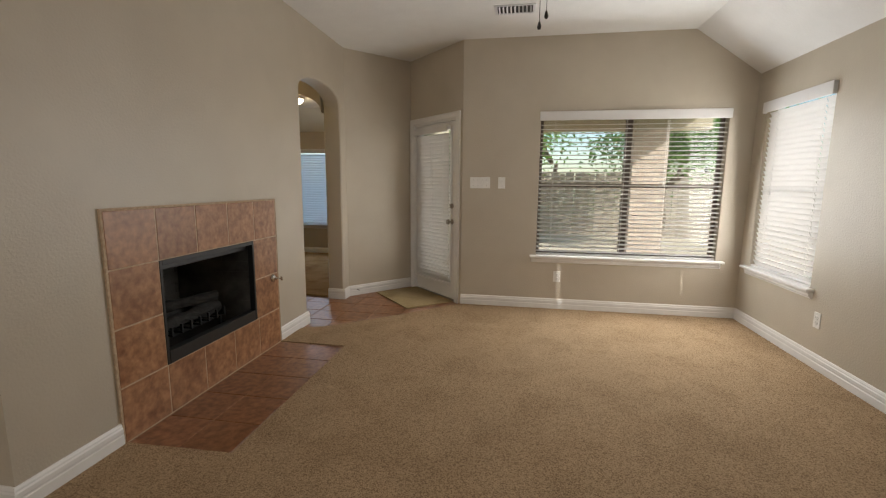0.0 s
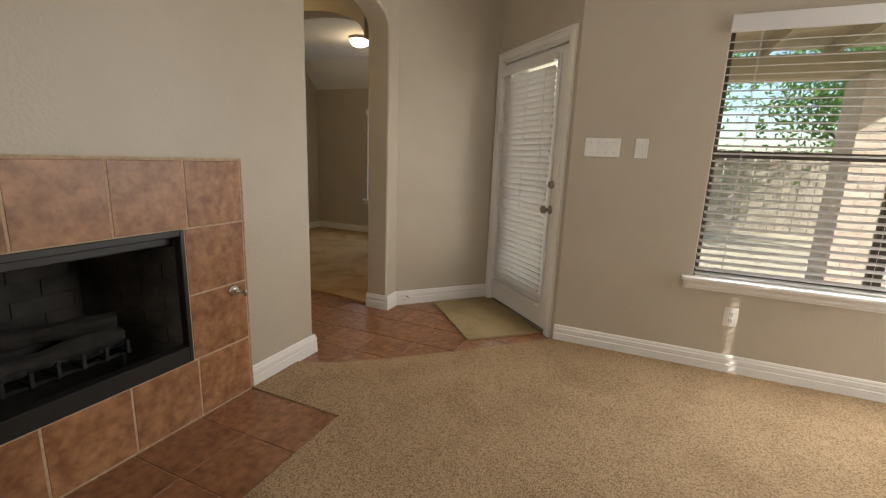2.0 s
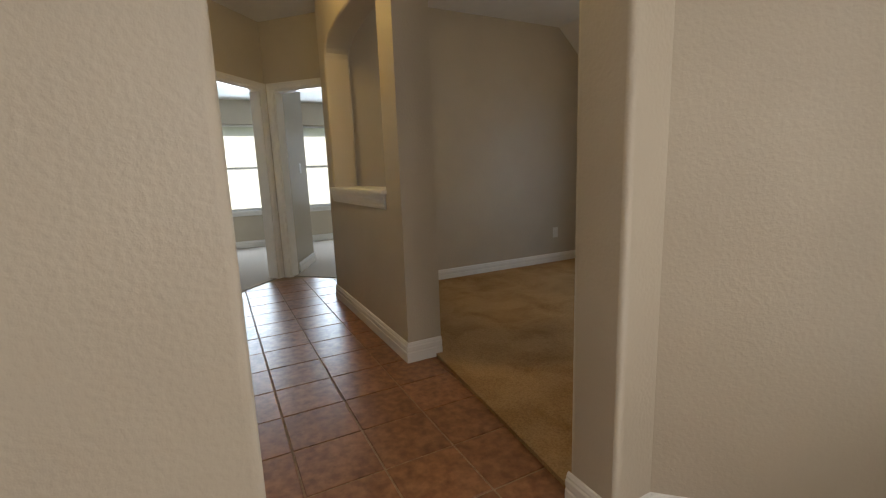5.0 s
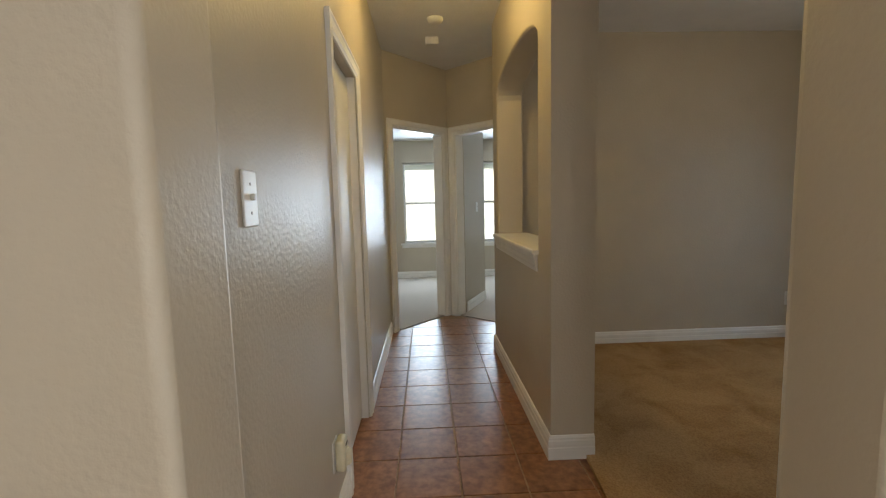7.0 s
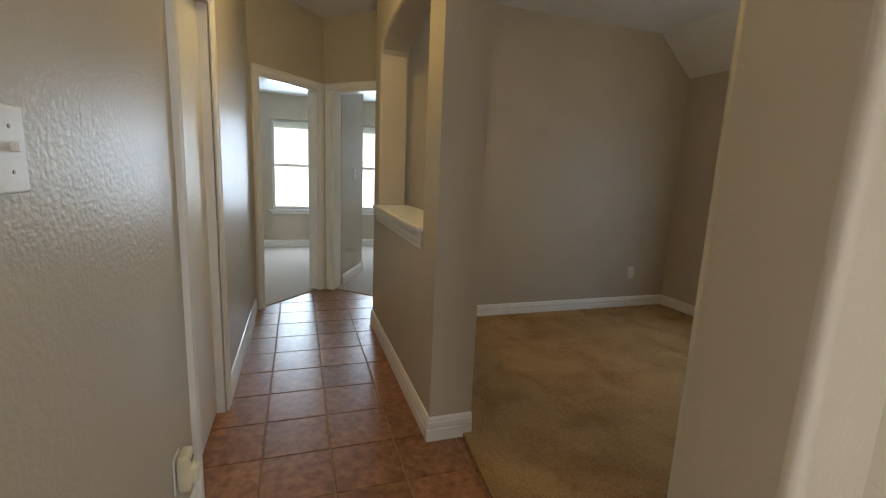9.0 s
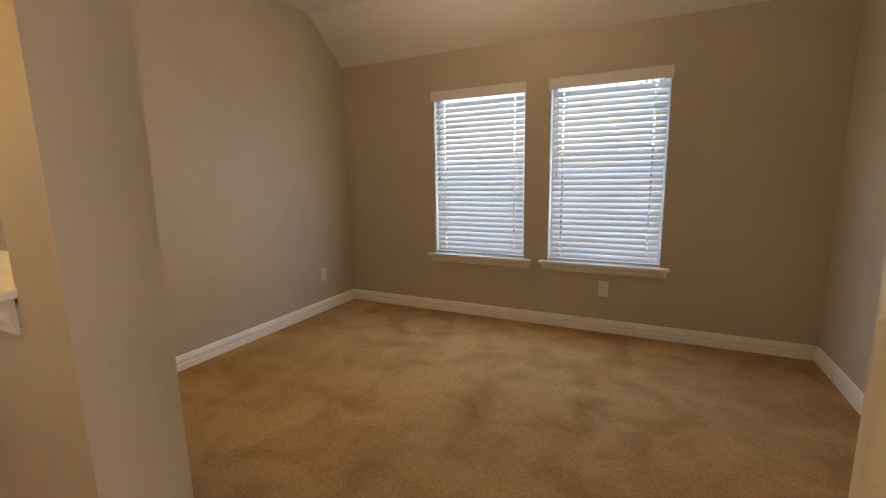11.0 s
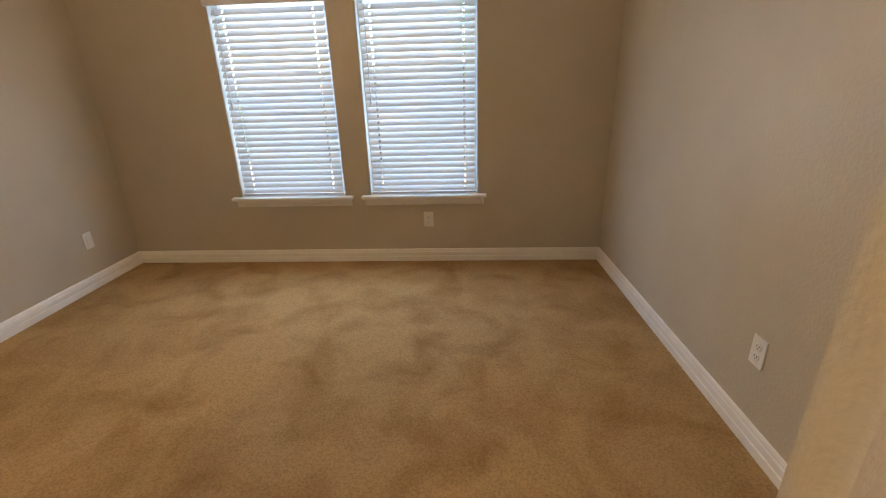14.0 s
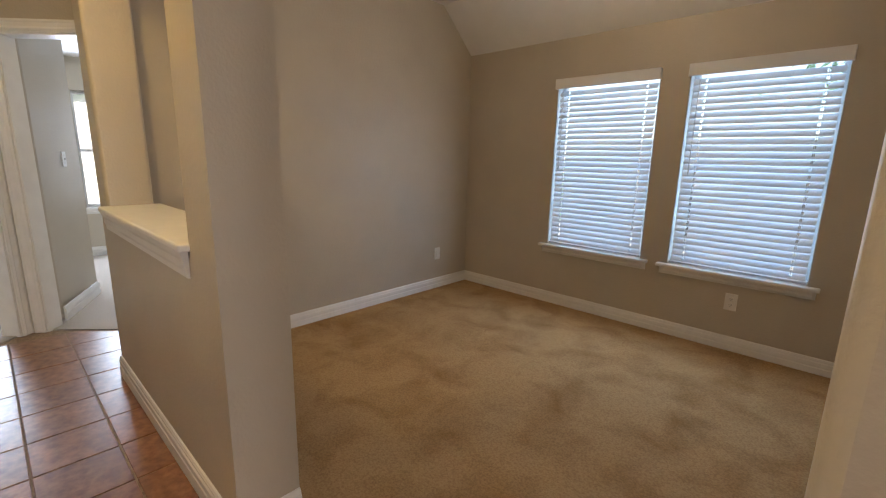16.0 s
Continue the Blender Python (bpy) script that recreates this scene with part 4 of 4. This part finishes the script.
def brick_post(x, y, w=0.42, top=2.18):
    p = empty("brick_post", pose(x, y, -0.06), "pale pink brick post carrying the patio cover", "post", "brick posts")
    core = part("core", box(-w / 2 + 0.006, -w / 2 + 0.006, 0, w / 2 - 0.006, w / 2 - 0.006, top + 0.06), MORTAR, p)
    n = 28
    h = (top + 0.06) / n
    a = mesh_of("brick", box(-0.1, -0.05, 0, 0.1, 0.05, h - 0.010, bevel=0.003, seg=1), BRICK)
    for i in range(n):
        for k in range(4):
            s = 1 if i % 2 else -1
            mm = pose(0, 0, i * h, 0, 0, 90 * k) @ pose(s * (w / 2 - 0.105), w / 2 - 0.05, 0)
            piece("brick", a, core, mm)
            mm = pose(0, 0, i * h, 0, 0, 90 * k) @ pose(s * (w / 2 - 0.315), w / 2 - 0.052, 0)
            piece("brick", a, core, mm)


brick_post(1.98, 7.63, 0.52)
wp = empty("wooden_post", pose(-0.25, 7.63, -0.06), "tan wooden post of the patio cover", "post")
part("shaft", box(-0.05, -0.05, 0, 0.05, 0.05, 2.235, bevel=0.006), PATIOWOOD, wp)

fence = empty("fence", pose(0, 0, -0.14), "weathered cedar picket fence along the garden", "fence")
pk = mesh_of("picket", add_box(bmesh.new(), -0.068, -0.009, 0, 0.068, 0.009, 1.8, bevel=0.004, seg=1), FENCE)
for k in range(110):
    piece("picket", pk, fence, pose(-6.0 + k * 0.142, 13.4 + random.uniform(-0.006, 0.006), random.uniform(-0.02, 0.02), 0, random.uniform(-0.6, 0.6), 0))
for k in range(60):
    piece("picket", pk, fence, pose(9.6, 13.3 - k * 0.142, random.uniform(-0.02, 0.02), 0, 0, 90))
for z in (0.35, 1.45):
    part("rail", box(-6.1, 13.41, z, 9.7, 13.45, z + 0.09), FENCE, fence)


def tree(x, y, h, spread, seed, label):
    rng = random.Random(seed)
    t = empty("tree", pose(x, y, -0.14), label, "tree", "garden trees")
    bm = bmesh.new()
    tips = []

    def limb(p, d, r, length, depth):
        n = 4
        prev = None
        for i in range(n + 1):
            q = p + d * (length * i / n)
            rr = r * (1 - 0.45 * i / n)
            u = d.orthogonal().normalized()
            w = d.cross(u)
            ring = [bm.verts.new(q + (u * math.cos(a) + w * math.sin(a)) * rr) for a in (2 * math.pi * k / 7 for k in range(7))]
            if prev:
                for k in range(7):
                    bm.faces.new((prev[k], prev[(k + 1) % 7], ring[(k + 1) % 7], ring[k]))
            prev = ring
            d = (d + Vector((rng.uniform(-1, 1), rng.uniform(-1, 1), rng.uniform(-0.4, 0.7))) * 0.10).normalized()
        end = p + d * length
        tips.append((end, depth))
        if depth < 3:
            for _ in range(4 if depth == 0 else 3):
                nd = (d * 0.6 + Vector((rng.uniform(-1, 1), rng.uniform(-1, 1), rng.uniform(-0.05, 0.7)))).normalized()
                limb(end, nd, r * 0.5, length * rng.uniform(0.55, 0.8), depth + 1)

    limb(Vector((0, 0, 0)), Vector((0.06, -0.03, 1)).normalized(), 0.11, h * 0.36, 0)
    part("trunk", bm, BARK, t, "rough brown trunk with limbs")
    verts, faces = [], []
    for tip, depth in tips:
        if depth < 2:
            continue
        for _ in range(260 if depth == 3 else 140):
            c = tip + Vector((rng.gauss(0, 1), rng.gauss(0, 1), rng.gauss(0, 0.7))) * spread * 0.22
            a = Vector((rng.uniform(-1, 1), rng.uniform(-1, 1), rng.uniform(-1, 1))).normalized()
            b = a.orthogonal().normalized()
            s = rng.uniform(0.045, 0.085)
            i = len(verts)
            verts += [c - a * s, c + b * s * 0.42, c + a * s, c - b * s * 0.42]
            faces.append((i, i + 1, i + 2, i + 3))
    me = bpy.data.meshes.new("crown")
    me.from_pydata(verts, [], faces)
    me.materials.append(LEAF)
    cr = new("crown", me)
    cr.parent = t
    cr["kind"] = "stuff"
    return t


tree(-0.6, 11.0, 3.9, 2.3, 3, "leafy green garden tree near the patio")
tree(3.3, 11.2, 3.9, 2.3, 5, "leafy green tree beside the patio cover")
tree(0.9, 15.2, 6.0, 3.0, 8, "tall leafy tree behind the fence")
tree(5.6, 14.8, 6.0, 3.0, 11, "broad leafy tree beyond the garden fence")


# invented house: a pale facade that throws sunlight back at the windows
def house(x, y, label):
    h = empty("house", pose(x, y, -0.14), label, "house")
    part("wall", box(-5, -4, 0, 5, 4, 2.8), SIDING, h)
    bm = bmesh.new()
    v = [bm.verts.new(p) for p in [(-5.4, -4.4, 2.75), (5.4, -4.4, 2.75), (5.4, 4.4, 2.75), (-5.4, 4.4, 2.75), (-3, 0, 4.9), (3, 0, 4.9)]]
    for f in ((0, 1, 5, 4), (1, 2, 5), (2, 3, 4, 5), (3, 0, 4), (3, 2, 1, 0)):
        bm.faces.new([v[i] for i in f])
    part("roof", bm, SHINGLE, h)


structure(part("dry_yard", box(-9.0, 8.1, -0.2, 9.6, 13.4, -0.125), DUST), "pale dry soil of the back garden", "ground")
# added so that the view through the bedroom windows turns white
house(-20.0, 4.5, "pale shingled house added as a sunlit reflector outside the bedroom windows")

# ---------- floor tiles of hall and nook ----------
hallfloor = new("floor_tiles")
tagged(hallfloor, "terracotta ceramic floor tiles with dark grout in hall and nook", "tile floor", "", "structure")
P = 0.2885
tile_me = mesh_of("tile", box(0.0032, 0.0032, -0.014, P - 0.0032, 0.290 - 0.0032, 0.0, bevel=0.0025, seg=1), TILE)
rng = random.Random(12)
for i in range(-14, 6):
    for j in range(-2, 5):
        x, y = -2.028 + i * P, 4.181 + j * 0.290
        if x + P < XF and (y > 4.82 or y + 0.29 < YH - 0.02):
            continue
        if x + P >= XF and (y - 4.84 > (x + P + 1.95) * 0.85 or x + y > 4.25 or y + 0.29 < 3.50 + (x + 2.02) * 0.70):
            continue
        piece("tile", tile_me, hallfloor, pose(x, y, rng.uniform(-0.0006, 0.0006)))
